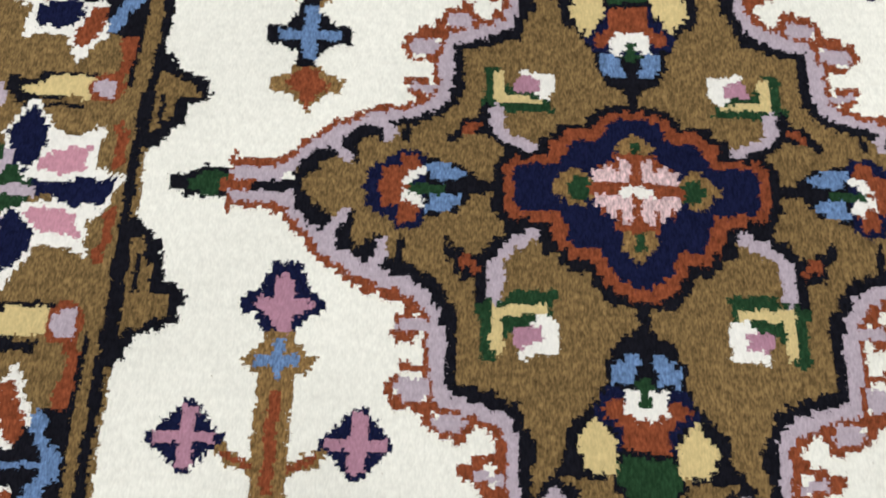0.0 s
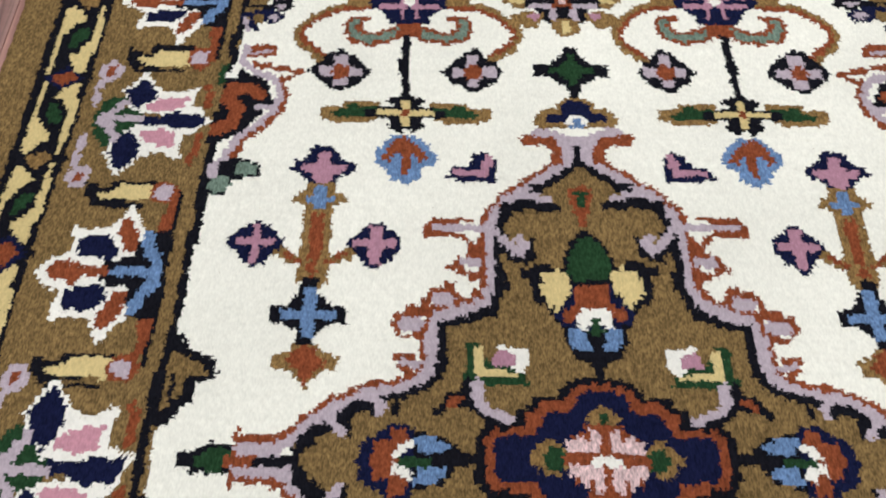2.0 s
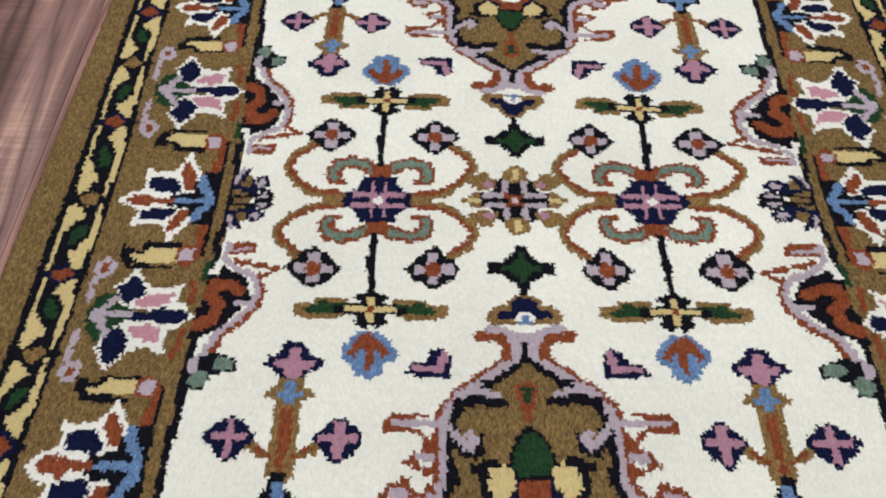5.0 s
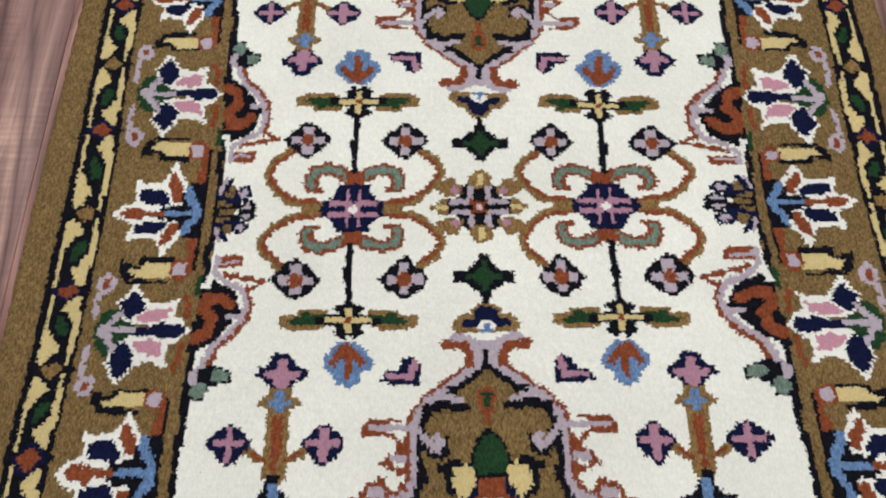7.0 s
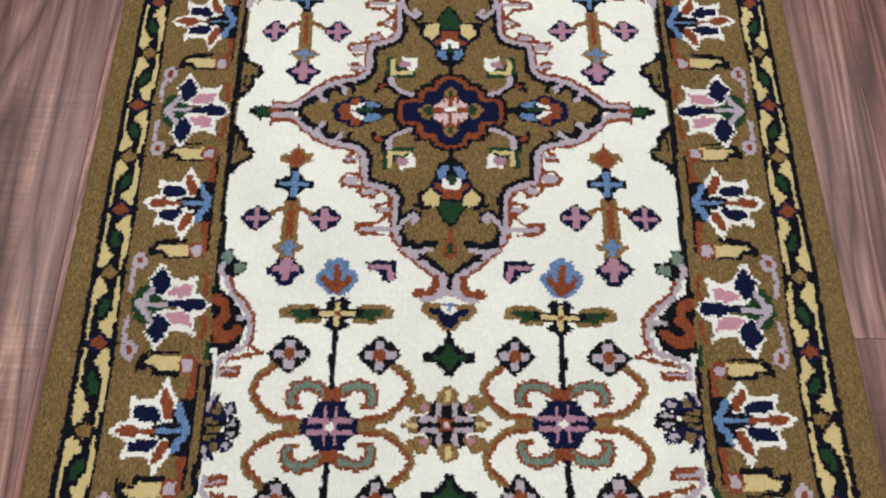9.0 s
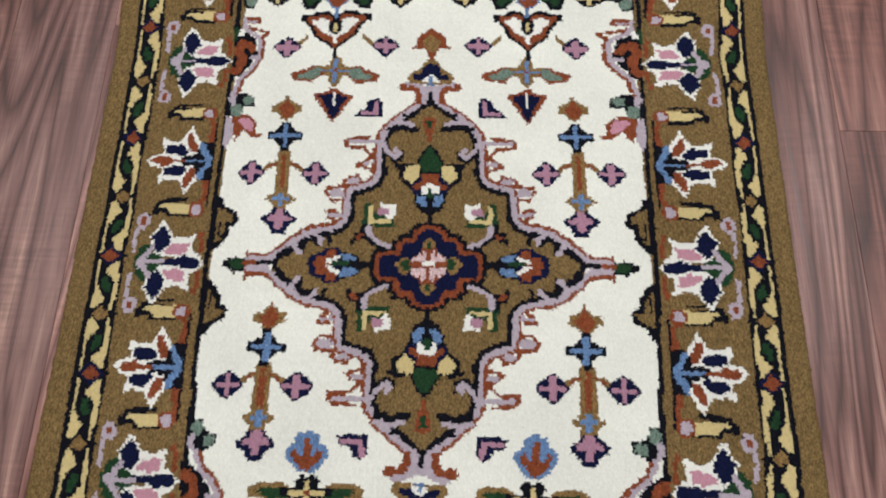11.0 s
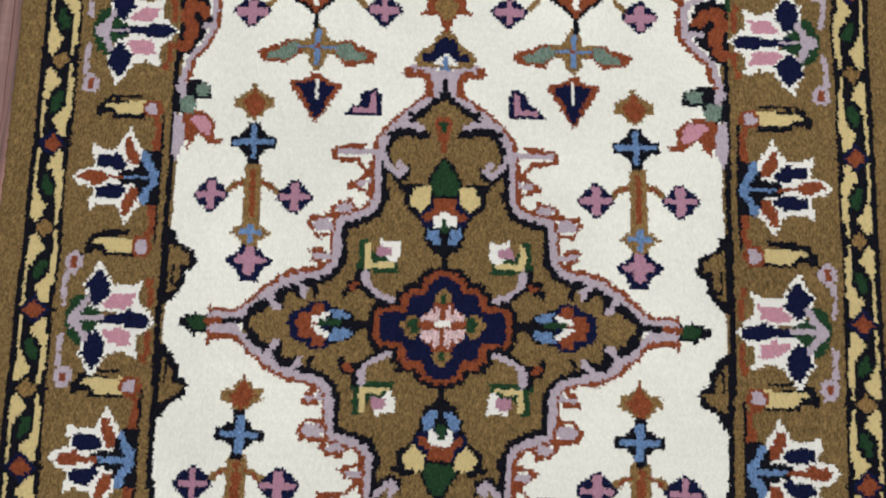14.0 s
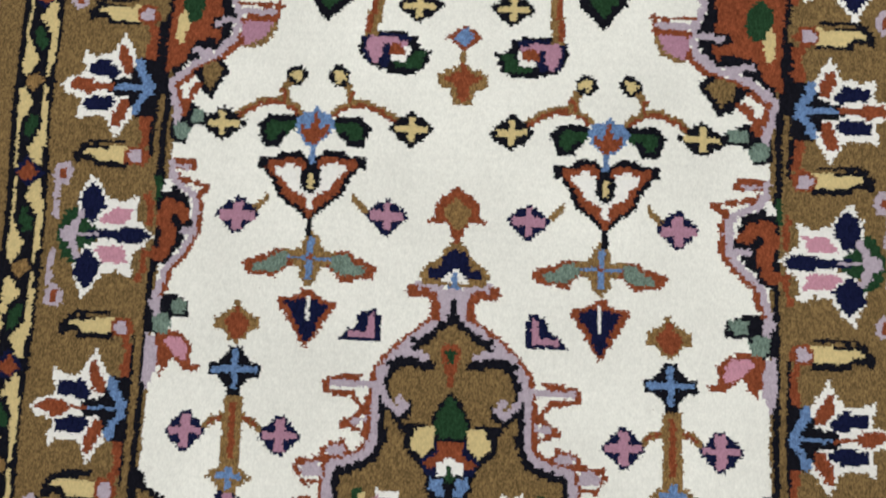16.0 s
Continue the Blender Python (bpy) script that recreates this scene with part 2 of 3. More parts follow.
GUARD = ((0, 0), (72, 1), (147, 2), (219, 3), (284, 4), (349, 5), (420, 6), (492, 7), (568, 8), (644, 9), (718, 10), (792, 11), (866, 12), (940, 13))
motif("guard_stripe", "narrow black and cream guard stripe")
fill("black", (327, 0), (360, 0), (360, HALF_V), (327, HALF_V))
for (va, k), (vb, _) in zip(GUARD[:-1], GUARD[1:]):
    h = vb - va
    flip = -1 if k % 2 else 1
    # cream leaves on both sides of a dark vine, which bears a green leaf half way
    motif("guard_vine", "cream leaves along a dark vine with a green leaf in the guard stripe", 343.5, va, flip, 1)
    fill("black", (-13, 2), (13, 2), (13, h - 2), (-13, h - 2))
    for a in (1, -1):
        c = 0 if a > 0 else h
        fill("cream", *((a * x, c + a * y * h) for x, y in ((12, 0.10), (12.5, 0.49), (8, 0.47), (3, 0.36), (-2, 0.27), (2, 0.16), (7, 0.07))))
        line("cream", 4.2, (a * -10, c + a * 0.08 * h), (a * -10.5, c + a * 0.50 * h))
    gem("black", 0, h / 2, 8.5, 0.21 * h, 1.3)
    fill("green", (-5, 0.38 * h), (0, 0.38 * h), (5, 0.50 * h), (5, 0.62 * h), (0, 0.62 * h), (-5, 0.50 * h))
for v, k in GUARD:
    motif("guard_diamond", "rust diamond edged navy in the guard stripe" if k % 2 else "camel diamond edged black in the guard stripe", 343.5, v)
    line("black", 3, (-16, 0), (16, 0))
    gem("navy" if k % 2 else "black", 0, 0, 13, 13)
    gem("rust" if k % 2 else "tan", 0, 0, 8, 7.5, 1.2)


def tulip(v):
    """Pink and white tulip that points to the field, on a lilac stalk."""
    motif("pink_tulip", "pink and white tulip with navy leaves in the border", 0, v, 1, 1, "v")
    fill("green", (317, 5), (313, 17), (305, 22), (299, 20), (304, 10), (296, 12), (287, 9), (287, 0), (317, 0))
    fill("white", (243, 0), (250, 9), (257, 13), (256, 32), (268, 27), (279, 29), (286, 40), (293, 49), (298, 38), (304, 29), (299, 13), (288, 5), (272, 4), (272, 0))
    fill("rose", (262, 11), (261, 22), (279, 20), (287, 12), (284, 9), (271, 8))
    fill("navy", (281, 22), (285, 35), (292, 42), (302, 29), (298, 13), (291, 10))
    fill("navy", (246, 0), (251, 6), (266, 7), (272, 4), (294, 3), (294, 0))
    line("lilac", 3.6, (286, 0), (306, 0))
    gem("lilac", 309, 0, 7, 7, 1.4)
    line("lilac", 5.5, (308, 3), (303, 11), (299, 17))
    line("rust", 5, (248, 12), (249, 34))
    motif("lilac_stalk", "lilac stalk with a small rust bud in the border", 0, v, 1, 1, "v")
    line("lilac", 4, (319, 13), (321, 28), (319, 42))
    gem("lilac", 315, 48, 7.5, 9, 2)
    gem("rust", 315, 48, 3.6, 5.5, 1.5)


def lily(v):
    """Rust, navy and white lily that points outward from a blue foot."""
    motif("rust_lily", "rust and navy lily edged white on a blue foot in the border", 0, v, 1, 1, "v")
    fill("white", (323, 0), (316, 6), (305, 10), (308, 29), (300, 24), (285, 25), (276, 43), (270, 32), (262, 20), (266, 8), (282, 4), (284, 0))
    fill("black", (250, 24), (263, 24), (266, 18), (268, 8), (283, 5), (286, 2), (286, 0), (250, 0))
    fill("navy", (303, 10), (302, 19), (285, 20), (277, 12), (280, 6), (296, 8))
    fill("rust", (280, 22), (280, 33), (275, 33), (267, 19), (268, 10), (274, 10))
    fill("rust", (317, 0), (311, 5), (299, 6), (295, 2), (281, 2), (281, 0))
    line("blue", 4.5, (252, 0), (277, 0))
    line("blue", 6.5, (262, 20), (260, 12), (255, 6), (252, 0))


def bracket(v, run):
    motif("cream_bud", "cream bud with black edges and a lilac tip in the border", 0, v)
    fill("black", (266, -10), (292, -10), (294, -3), (309, -8), (306, 4), (298, 12), (266, 12))
    fill("camel", (266, 5), (275, 6), (290, 9), (297, 8), (292, 12), (300, 14), (266, 14))
    line("black", 3, (302, 9), (292, 11), (270, 11))
    fill("cream", (265, -6), (287, -6), (293, 0), (301, 1), (296, 6), (284, 6), (265, 7))
    gem("rust", 259, 0, 8, 8.5, 3)
    gem("lilac", 259, 0, 5, 5.5, 4)


LILIES, TULIPS, BUDS = (0, 228, 464, 717), (113, 342, 596, 838), (53, 174, 287, 404, 525, 660, 777)
for v in LILIES:
    motif("border_rail", "rust and black rail beside the border lily", 0, v, 1, 1, "v")
    line("black", 4.5, (249, 0), (249, 54))
    line("rust", 6, (254, 0), (253, 46), (257, 56))
for v in BUDS:
    bracket(v, 0)
for v in LILIES:
    lily(v)
for v in TULIPS:
    tulip(v)

# ---- middle of the rug: rosette, scrolls, stems ----
motif("centre_rosette", "eight-petal rosette in lilac, navy and tan", 0, 0, 1, 1, "uv")
fill("tan", (44, 0), (38, 3), (34, 8), (26, 8), (21, 0))
gem("cream", 31, 0, 8, 3.4, 1.8)
fill("tan", (0, 36), (5, 34), (11, 27), (8, 18), (0, 16))
gem("cream", 0, 26, 3.6, 7, 1.8)
fill("tan", (36, 13), (37, 20), (29, 28), (20, 26), (14, 15), (24, 9))
gem("pink", 21, 15.5, 5, 3.6, 1.4)
fill("black", (27, 0), (27, 7), (19, 9), (16, 14), (13, 22), (6, 20), (4, 17), (0, 16), (0, 0))
line("lilac", 3.8, (8, 5), (24, 5))
line("lilac", 4.2, (7, 7), (7, 19))
line("rust", 3.2, (2, 2), (7, 5))
gem("rust", 0, 0, 7, 4, 1.5)
gem("blush", 0, 0, 3.2, 3.2, 2)

motif("scroll", "rust and tan double scroll with sage hooks", 109, 0, 1, 1, "uv")
SC = ((24, 4), (42, 5), (53, 8), (64, 16), (73, 27), (75, 34), (70, 44), (57, 53))
line("tan", 8.5, *SC)
line("rust", 4.2, *shifted(SC, 2.2))
HOOK = ((3, 27), (14, 34), (26, 36), (36, 33), (39, 24), (37, 20))
line("rust", 12, *HOOK)
line("rust", 6, (38, 18), (30, 17))
line("sage", 6, *HOOK)
line("rust", 8, (0, 22), (4, 30))
motif("scroll_flower", "navy flower with a pink lattice and white heart", 109, 0, 1, 1, "uv")
fill("navy", (0, 0), (28, 0), (26, 6), (20, 10), (16, 14), (13, 22), (0, 23))
line("pink", 3.4, (2, 5), (20, 5))
line("pink", 3.4, (5, 3), (5, 16))
gem("pink", 0, 0, 6, 6, 2)
gem("white", 0, 0, 4, 4, 2)
motif("black_stem", "thin black stem", 110, 0)
line("black", 6, (0, 34), (1, 60), (-1, 92))
for u in (153, 66):
    round_blossom(u, 64)

motif("leafy_cross", "green leaves edged tan on a black and cream cross flower", 110, 105, 1, 1, "u")
fill("tan", (14, -6), (16, -10), (38, -11), (42, -5), (55, -4), (54, 5), (46, 9), (24, 9), (14, 4))
fill("green", (16, -4), (36, -7), (38, -2), (48, 0), (44, 5), (24, 6))
fill("green", (14, -3), (30, -5), (34, 3), (26, 6), (16, 4))
fill("black", (0, -18), (7, -16), (12, -12), (7, -5), (24, -3), (24, 4), (10, 5), (12, 12), (8, 17), (0, 16))
line("cream", 3.4, (0, 0), (16, 0))
line("cream", 4, (0, -12), (0, 11))
gem("rust", 0, 0, 3.5, 3.5, 2)
motif("blue_palmette", "blue palmette with a rust heart", 112, 143, 1, 1, "u")
fill("blue", (0, -19), (8, -17), (15, -11), (21, -3), (21, 4), (14, 9), (10, 18), (3, 21), (0, 21))
fill("rust", (0, -18), (7, -13), (14, -5), (16, 1), (11, 4), (8, -2), (4, -4), (3, 14), (0, 15))

motif("green_cross", "dark green cross with black edges", 0, 63, 1, 1, "u")
cross("black", 0, 0, 24, 19, 4.5)
gem("black", 0, 0, 19, 18, 1.1)
cross("green", 0, 0, 16, 12, 2.6)
gem("green", 0, 0, 11, 10, 1.2)
line("black", 7, (0, 18), (0, 30))
motif("finial", "navy and tan finial with a white and blue eye", 0, 106, 1, 1, "u")
fill("tan", (0, -17), (10, -14), (14, -6), (22, -4), (28, 3), (25, 12), (0, 12))
fill("navy", (0, -13), (8, -12), (11, -2), (21, 1), (21, 7), (0, 8))
fill("white", (0, 0), (5, 2), (9, 9), (0, 12))
fill("blue", (0, 3), (3, 4), (4, 12), (0, 12))
motif("heart", "navy bracket leaf with a pink heart", 0, 150, 1, 1)
fill("navy", (52, 12), (86, 11), (80, -1), (71, 0), (68, -8), (58, -14), (52, -4))
line("pink", 6, (78, 5), (60, 5), (58, -7))
motif("heart", "navy bracket leaf with a pink heart", 0, 535, 1, 1)
fill("navy", (56, -12), (88, -12), (80, -3), (74, -2), (72, 8), (60, 13), (56, 8))
line("pink", 6, (78, -7), (63, -7), (62, 6))


# ---- flowering trees of the field ----
def tree(u, v, k):
    """One little tree: star, blue cross, stem with two diamond blossoms, small cross and pink flower; k: how tall its upper half is woven."""
    motif("flowering_stem", "tan and rust stem with side twigs", u, v, 1, 1, "u")
    line("tan", 17, (0, 40 * k), (0, -30))
    line("rust", 6, (0, 38 * k), (0, -20))
    line("tan", 6, (5, 30), (17, 26), (28, 16))
    line("rust", 3, (8, 30), (18, 24))
    motif("star", "rust and tan four-point star", u, v + 103 * k, 1, 1, "u")
    fill("tan", (0, 16), (4, 9), (8, 5), (17, 2), (18, -6), (10, -9), (6, -15), (0, -17))
    fill("rust", (0, 14), (4, 5), (11, -3), (6, -10), (0, -15))
    motif("blue_cross", "blue cross in a dark outline", u, v + 65 * k, 1, 1, "u")
    gem("black", 0, 0, 17, 16, 1.2)
    cross("black", 0, 0, 21, 19, 5)
    cross("blue", 0, 0, 17, 15, 2.8)
    motif("small_cross", "small blue cross on a tan diamond", u, v - 15, 1, 1, "u")
    gem("tan", 0, 0, 18, 13, 1.0)
    cross("blue", 0, 0, 9, 9, 2.8)
    motif("pink_flower", "pink flower in a dark navy outline", u, v - 15, 1, 1, "u")
    fill("navy", (0, -11), (8, -13), (12, -18), (20, -23), (19, -28), (11, -32), (7, -41), (0, -41))
    fill("pink", (0, -11), (5, -14), (6, -19), (14, -22), (13, -27), (5, -28), (3, -37), (0, -37))
    diamond_flower(u - 36, v + 18)
    diamond_flower(u + 36, v + 18)


tree(165, 432, 1.0)
tree(164, 192, 0.895)

# ---- the medallion ----
motif("medallion_rim", "lilac and rust scalloped rim of the medallion", 0, BC, 1, 1, "v")
RIM = ((194, 3), (175, 3), (168, 7), (158, 17), (147, 26), (136, 33), (126, 37), (110, 40), (99, 44), (92, 53), (91, 65), (91, 77), (89, 88), (74, 92), (62, 97), (57, 107),
       (58, 120), (58, 131), (57, 142), (55, 155), (47, 167), (39, 175), (30, 183), (18, 192), (9, 200), (4, 206))
line("rust", 4.4, *shifted(RIM, -4.2))
FRINGE = (((105, 45), (105, 52), (111, 55), (112, 62), (101, 61)), ((95, 60), (95, 75)), ((97, 76), (109, 75)), ((111, 79), (115, 84), (112, 90), (96, 92)),
          ((95, 93), (94, 99), (87, 103), (79, 104), (77, 97)), ((71, 95), (63, 105), (64, 112), (80, 117)), ((79, 119), (66, 127), (72, 136)),
          ((70, 153), (94, 150), (96, 141), (74, 139)), ((112, 44), (129, 43), (130, 37)), ((196, 0), (196, 11)), ((196, 7.5), (176, 7.5)))
for curl in FRINGE:
    line("rust", 4.3, *curl)
motif("medallion_ground", "camel brown medallion ground with a black outline", 0, BC, 1, 1, "v")
fill("camel", *RIM[2:], (0, 206), (0, 0), (166, 0))
line("black", 6.6, *shifted(RIM[2:], 5.6))
motif("rim_thread", "lilac thread of the medallion rim", 0, BC, 1, 1, "v")
line("lilac", 6, *RIM)
fill("lilac", (195, 0), (195, 5), (176, 5), (170, 0))
for spur in (((110, 58), (98, 57)), ((64, 121), (73, 120)), ((60, 146), (91, 146))):
    line("lilac", 4.6, *spur)
gem("lilac", 103, 84, 8.5, 5.5, 2)
gem("lilac", 85, 98, 7, 3.6, 2)
motif("green_bud", "dark green bud at the medallion's point", 0, BC, 1, 1, "v")
fill("black", (197, 0), (198, 5), (210, 6), (217, 3), (223, 2), (223, 0))
fill("green", (197, 0), (199, 3.5), (209, 4), (216, 0))
line("rust", 4, (188, 0), (198, 0))
line("black", 5, (164, 0), (183, 0))
CURLS = ((((160, 9), (152, 14), (146, 16)), ((150, 25), (147, 18), (143, 12)), ((139, 12), (140, 24), (135, 29))),
         (((128, 27), (124, 24)), ((128, 34), (121, 28), (122, 23)), ((113, 22), (111, 32))),
         (((51, 140), (46, 130), (40, 124), (33, 128)), ((54, 146), (50, 137), (45, 132), (39, 127), (35, 131), (39, 137)), ((32, 128), (31, 134))),
         (((46, 164), (30, 166), (17, 163)), ((47, 171), (33, 173), (20, 170)), ((30, 182), (24, 178))))
for shade, curl, barb in CURLS:
    motif("medallion_curl", "lilac curl edged black inside the medallion", 0, BC, 1, 1, "v")
    line("black", 8, *shade)
    line("lilac", 5.2, *curl)
    if barb:
        line("black", 4, *barb)

motif("medallion_point", "rust and green drop at the medallion's end", 0, BC, 1, 1, "v")
fill("rust", (0, 144), (3, 150), (4, 160), (7, 166), (7, 178), (0, 180))
fill("green", (0, 163), (3, 164), (4, 174), (0, 176))
motif("tip_horn", "lilac horned tip edged rust", 0, BC, 1, 1, "v")
fill("lilac", (0, 203), (8, 203), (9, 222), (0, 222))
line("black", 6, (0, 199), (0, 212))
line("rust", 11, (12, 203), (13, 215), (22, 221), (31, 219))
line("lilac", 6.4, (8, 199), (7, 210), (11, 221), (22, 226), (28, 223))
fill("rust", (27, 214), (35, 214), (35, 222), (29, 226))

motif("navy_cross", "stepped navy cross edged rust and black", 0, BC, 1, 1, "v")
fill("black", (68, 0), (66, 12), (61, 17), (46, 18), (44, 26), (38, 28), (37, 33), (24, 34), (22, 40), (15, 46), (0, 49), (0, 0))
fill("rust", (63, 0), (62, 8), (57, 13), (41, 14), (40, 23), (34, 24), (33, 30), (21, 30), (18, 37), (12, 42), (0, 45), (0, 0))
fill("navy", (58, 0), (57, 7), (53, 9), (36, 10), (34, 13), (33, 21), (29, 24), (17, 24), (14, 32), (10, 37), (0, 40), (0, 0))
motif("cross_flower", "pink, rust and white cross flower with tan leaves", 0, BC, 1, 1, "v")
fill("tan", (40, 0), (34, 5), (29, 7), (22, 5), (16, 0))
fill("green", (33, 0), (29, 4), (22, 3), (16, 0))
fill("tan", (0, 31), (5, 26), (9, 20), (6, 14), (0, 12))
fill("green", (0, 26), (3, 23), (4, 14), (0, 12))
fill("rust", (22, 0), (19, 5), (17, 9), (11, 11), (9, 16), (0, 18), (0, 0))
fill("blush", (20, 2), (19, 6), (8, 6.5), (8, 12), (6, 14.5), (2.5, 12), (2.5, 2))
gem("blush", 12, 8, 3, 3, 1.6)
line("rust", 2.6, (1, 3), (1, 15))
line("white", 4, (0, 0), (5, 0))

motif("corner_leaf", "green and cream corner leaf with a pink and white square", 0, BC, 1, 1, "v")
fill("green", (74, 44), (38, 42), (40, 51), (47, 56), (61, 59), (62, 68), (67, 72), (73, 72))
line("cream", 4.8, (64, 67), (65, 50), (45, 49))
fill("white", (46, 52), (39, 51), (38, 69), (56, 71), (56, 64))
fill("pink", (57, 57), (45, 56), (45, 65), (56, 66))
motif("corner_tendril", "lilac tendril with a black edge", 0, BC, 1, 1, "v")
line("black", 5.5, (72, 44), (72, 30), (64, 22), (52, 15))
line("lilac", 5.6, (66, 44), (66, 31), (60, 24), (48, 19))
fill("black", (73, 26), (80, 26), (86, 22), (91, 19), (91, 24), (86, 29), (83, 37), (73, 36))
line("rust", 4.4, (80, 29), (75, 33))

motif("side_flower", "rust, blue and white flower in a navy outline", 0, BC, 1, 1, "v")
fill("black", (133, 0), (127, 8), (116, 14), (106, 16), (98, 12), (84, 9), (76, 3), (66, 3), (66, 0))
fill("navy", (134, 0), (131, 9), (123, 11), (117, 17), (105, 17), (99, 12), (99, 0))
fill("rust", (127, 0), (125, 6), (116, 8), (115, 14), (105, 14), (103, 6), (110, 0))
fill("blue", (101, 10), (90, 9), (80, 5), (84, 2), (96, 2))
line("white", 4.4, (112, 2), (101, 6))
line("green", 4, (108, 0), (92, 0))

motif("end_flower", "rust and blue flower with cream side buds and a green head", 0, BC, 1, 1, "v")
line("black", 5, (0, 46), (0, 60))
fill("black", (0, 54), (4, 57), (13, 64), (18, 74), (19, 84), (24, 91), (34, 100), (34, 112), (41, 115), (41, 119), (26, 120), (15, 118), (13, 128), (4, 140), (0, 143))
fill("navy", (0, 108), (12, 107), (12, 100), (22, 95), (21, 86), (15, 82), (0, 80))
fill("rust", (0, 108), (9, 107), (9, 97), (19, 92), (18, 86), (6, 90), (0, 95))
fill("blue", (3, 66), (8, 66), (14, 73), (14, 81), (7, 80), (4, 73))
fill("white", (0, 95), (4, 95), (11, 89), (9, 81), (4, 83), (0, 86))
fill("green", (0, 91), (3, 88), (4, 80), (0, 76))
fill("cream", (13, 116), (12, 105), (21, 94), (30, 103), (28, 115), (20, 117))
fill("green", (0, 109), (10, 109), (13, 117), (10, 127), (3, 138), (0, 139))

# ---- scallops and sprays at the field's edge ----
motif("edge_bump", "camel half flower with black outline on the field's edge", 0, BC, 1, 1, "v")
fill("black", (240, 80), (231, 76), (227, 66), (214, 59), (210, 48), (219, 41), (221, 29), (231, 16), (240, 13))
fill("camel", (236, 64), (227, 62), (217, 55), (216, 49), (225, 46), (225, 37), (229, 27), (236, 22))
line("black", 3, (230, 30), (232, 46))
motif("edge_rosette", "half rosette of navy, camel and lilac rays on the field's edge", 0, 0, 1, 1, "v")
gem("camel", 226, 10, 12, 13, 2)
line("navy", 5, (238, 14), (226, 10), (212, 11))
line("black", 4, (238, 4), (226, 4), (212, 5))
gem("navy", 209, 16, 12, 7, 1.5)
gem("lilac", 208, 16, 6, 3.4, 1.6)
gem("black", 202, 4, 12, 6, 1.5)
gem("lilac", 203, 4, 6, 2.6, 1.6)
line("navy", 6, (232, 19), (226, 27))
line("lilac", 4, (236, 18), (232, 27))


def edge_scroll(v0, s, k):
    """Lilac and rust scallop of the edge, with a hooked rust leaf behind it; k: how far it reaches into the field."""
    def e(*pts, m=k):
        return [(241 - (241 - u) * m, v) for u, v in pts]
    motif("edge_scroll", "lilac and rust scalloped spray with a rust leaf on the field's edge", 0, v0, 1, s)
    fill("black", *e((242, 24), (240, -46), (226, -44), (205, -34), (198, -12), (210, 4), (226, 18)))
    line("rust", 11, *e((238, 12), (229, 8), (226, -6), (235, -14), (233, -28), (217, -26), (209, -20)))
    path = e((236, 50), (228, 34), (222, 18), (205, 6), (195, -7), (193, -22), (198, -37), (217, -43), (229, -52), (231, -63))
    line("rust", 4.6, *shifted(path[:7], -4.6))
    line("rust", 4.6, *e((192, -35), (180, -43), (202, -47), (220, -50)))
    line("rust", 10, *e((226, -61), (204, -60)))
    line("lilac", 5.6, *path)
    line("lilac", 4.2, *e((195, -8), (211, -8)))
    line("lilac", 4, *e((230, -60), (208, -59)))
    fill("white", (240, -38), (234, -38), (231, -46), (237, -50))
    fill("green", (245, -30), (240, -34), (240, -50), (245, -52))


edge_scroll(108, 1, 1.0)
edge_scroll(594, -1, 0.72)
for v0, s in ((158, 1), (538, -1), (690, -1)):
    motif("sage_sprig", "sage green sprig with dark edge on the field's edge", 0, v0, 1, s)
    fill("black", (238, 16), (224, 18), (219, 4), (206, 2), (205, -8), (222, -16), (238, -8))
    gem("sage", 228, 8, 7, 8, 2)
    gem("sage", 214, -5, 7, 6, 2)
    gem("lilac", 233, -6, 4, 8, 2)
motif("pink_spray", "pink petal and lilac leaf on the field's edge", 0, 508)
fill("lilac", (241, 14), (231, 12), (228, -8), (236, -28), (241, -20))
fill("rust", (232, 12), (222, 16), (212, 16), (201, 8), (200, -8), (192, -9), (196, -13), (206, -12), (217, -2), (226, -18), (230, -6))
fill("rose", (227, 10), (214, 13), (205, 6), (205, -6), (212, -4), (220, 2))

# ---- end of the field ----
motif("bud_tree", "rust and tan bud above the medallion", 0, 625, 1, 1, "u")
fill("rust", (0, 21), (8, 14), (16, 8), (18, -4), (23, -10), (8, -10), (4, -16), (3, -28), (0, -28))
fill("tan", (0, 10), (6, 6), (11, -2), (7, -8), (2, -14), (0, -16))
motif("end_finial", "navy and tan finial with a white and blue eye", 0, 580, 1, -1, "u")
fill("tan", (0, -21), (8, -17), (12, -8), (20, -4), (27, 4), (25, 13), (0, 13))
fill("navy", (0, -14), (8, -13), (10, -2), (19, 1), (20, 8), (0, 8))
fill("white", (0, 0), (5, 2), (10, 9), (0, 12))
fill("blue", (0, 3), (3, 4), (4, 15), (0, 15))

motif("arrowhead", "navy and rust arrowhead flower", 112, 540, 1, 1, "u")
fill("rust", (0, -26), (8, -14), (22, 8), (22, 13), (8, 14), (3, 21), (0, 21))
fill("navy", (0, -22), (5, -14), (9, -2), (18, 9), (6, 12), (0, 12))
line("white", 3.4, (0, 14), (0, -3))
motif("winged_leaf", "sage leaves edged rust on a blue and tan cross", 112, 584, 1, 1, "u")
fill("rust", (12, 6), (30, 6), (34, 2), (42, 0), (53, -4), (48, -14), (26, -16), (18, -8), (12, -6))
fill("sage", (16, 2), (28, 3), (34, -3), (44, -6), (42, -11), (26, -12), (18, -6))
fill("tan", (0, 22), (7, 14), (9, 6), (20, 5), (16, -4), (8, -8), (7, -16), (0, -22))
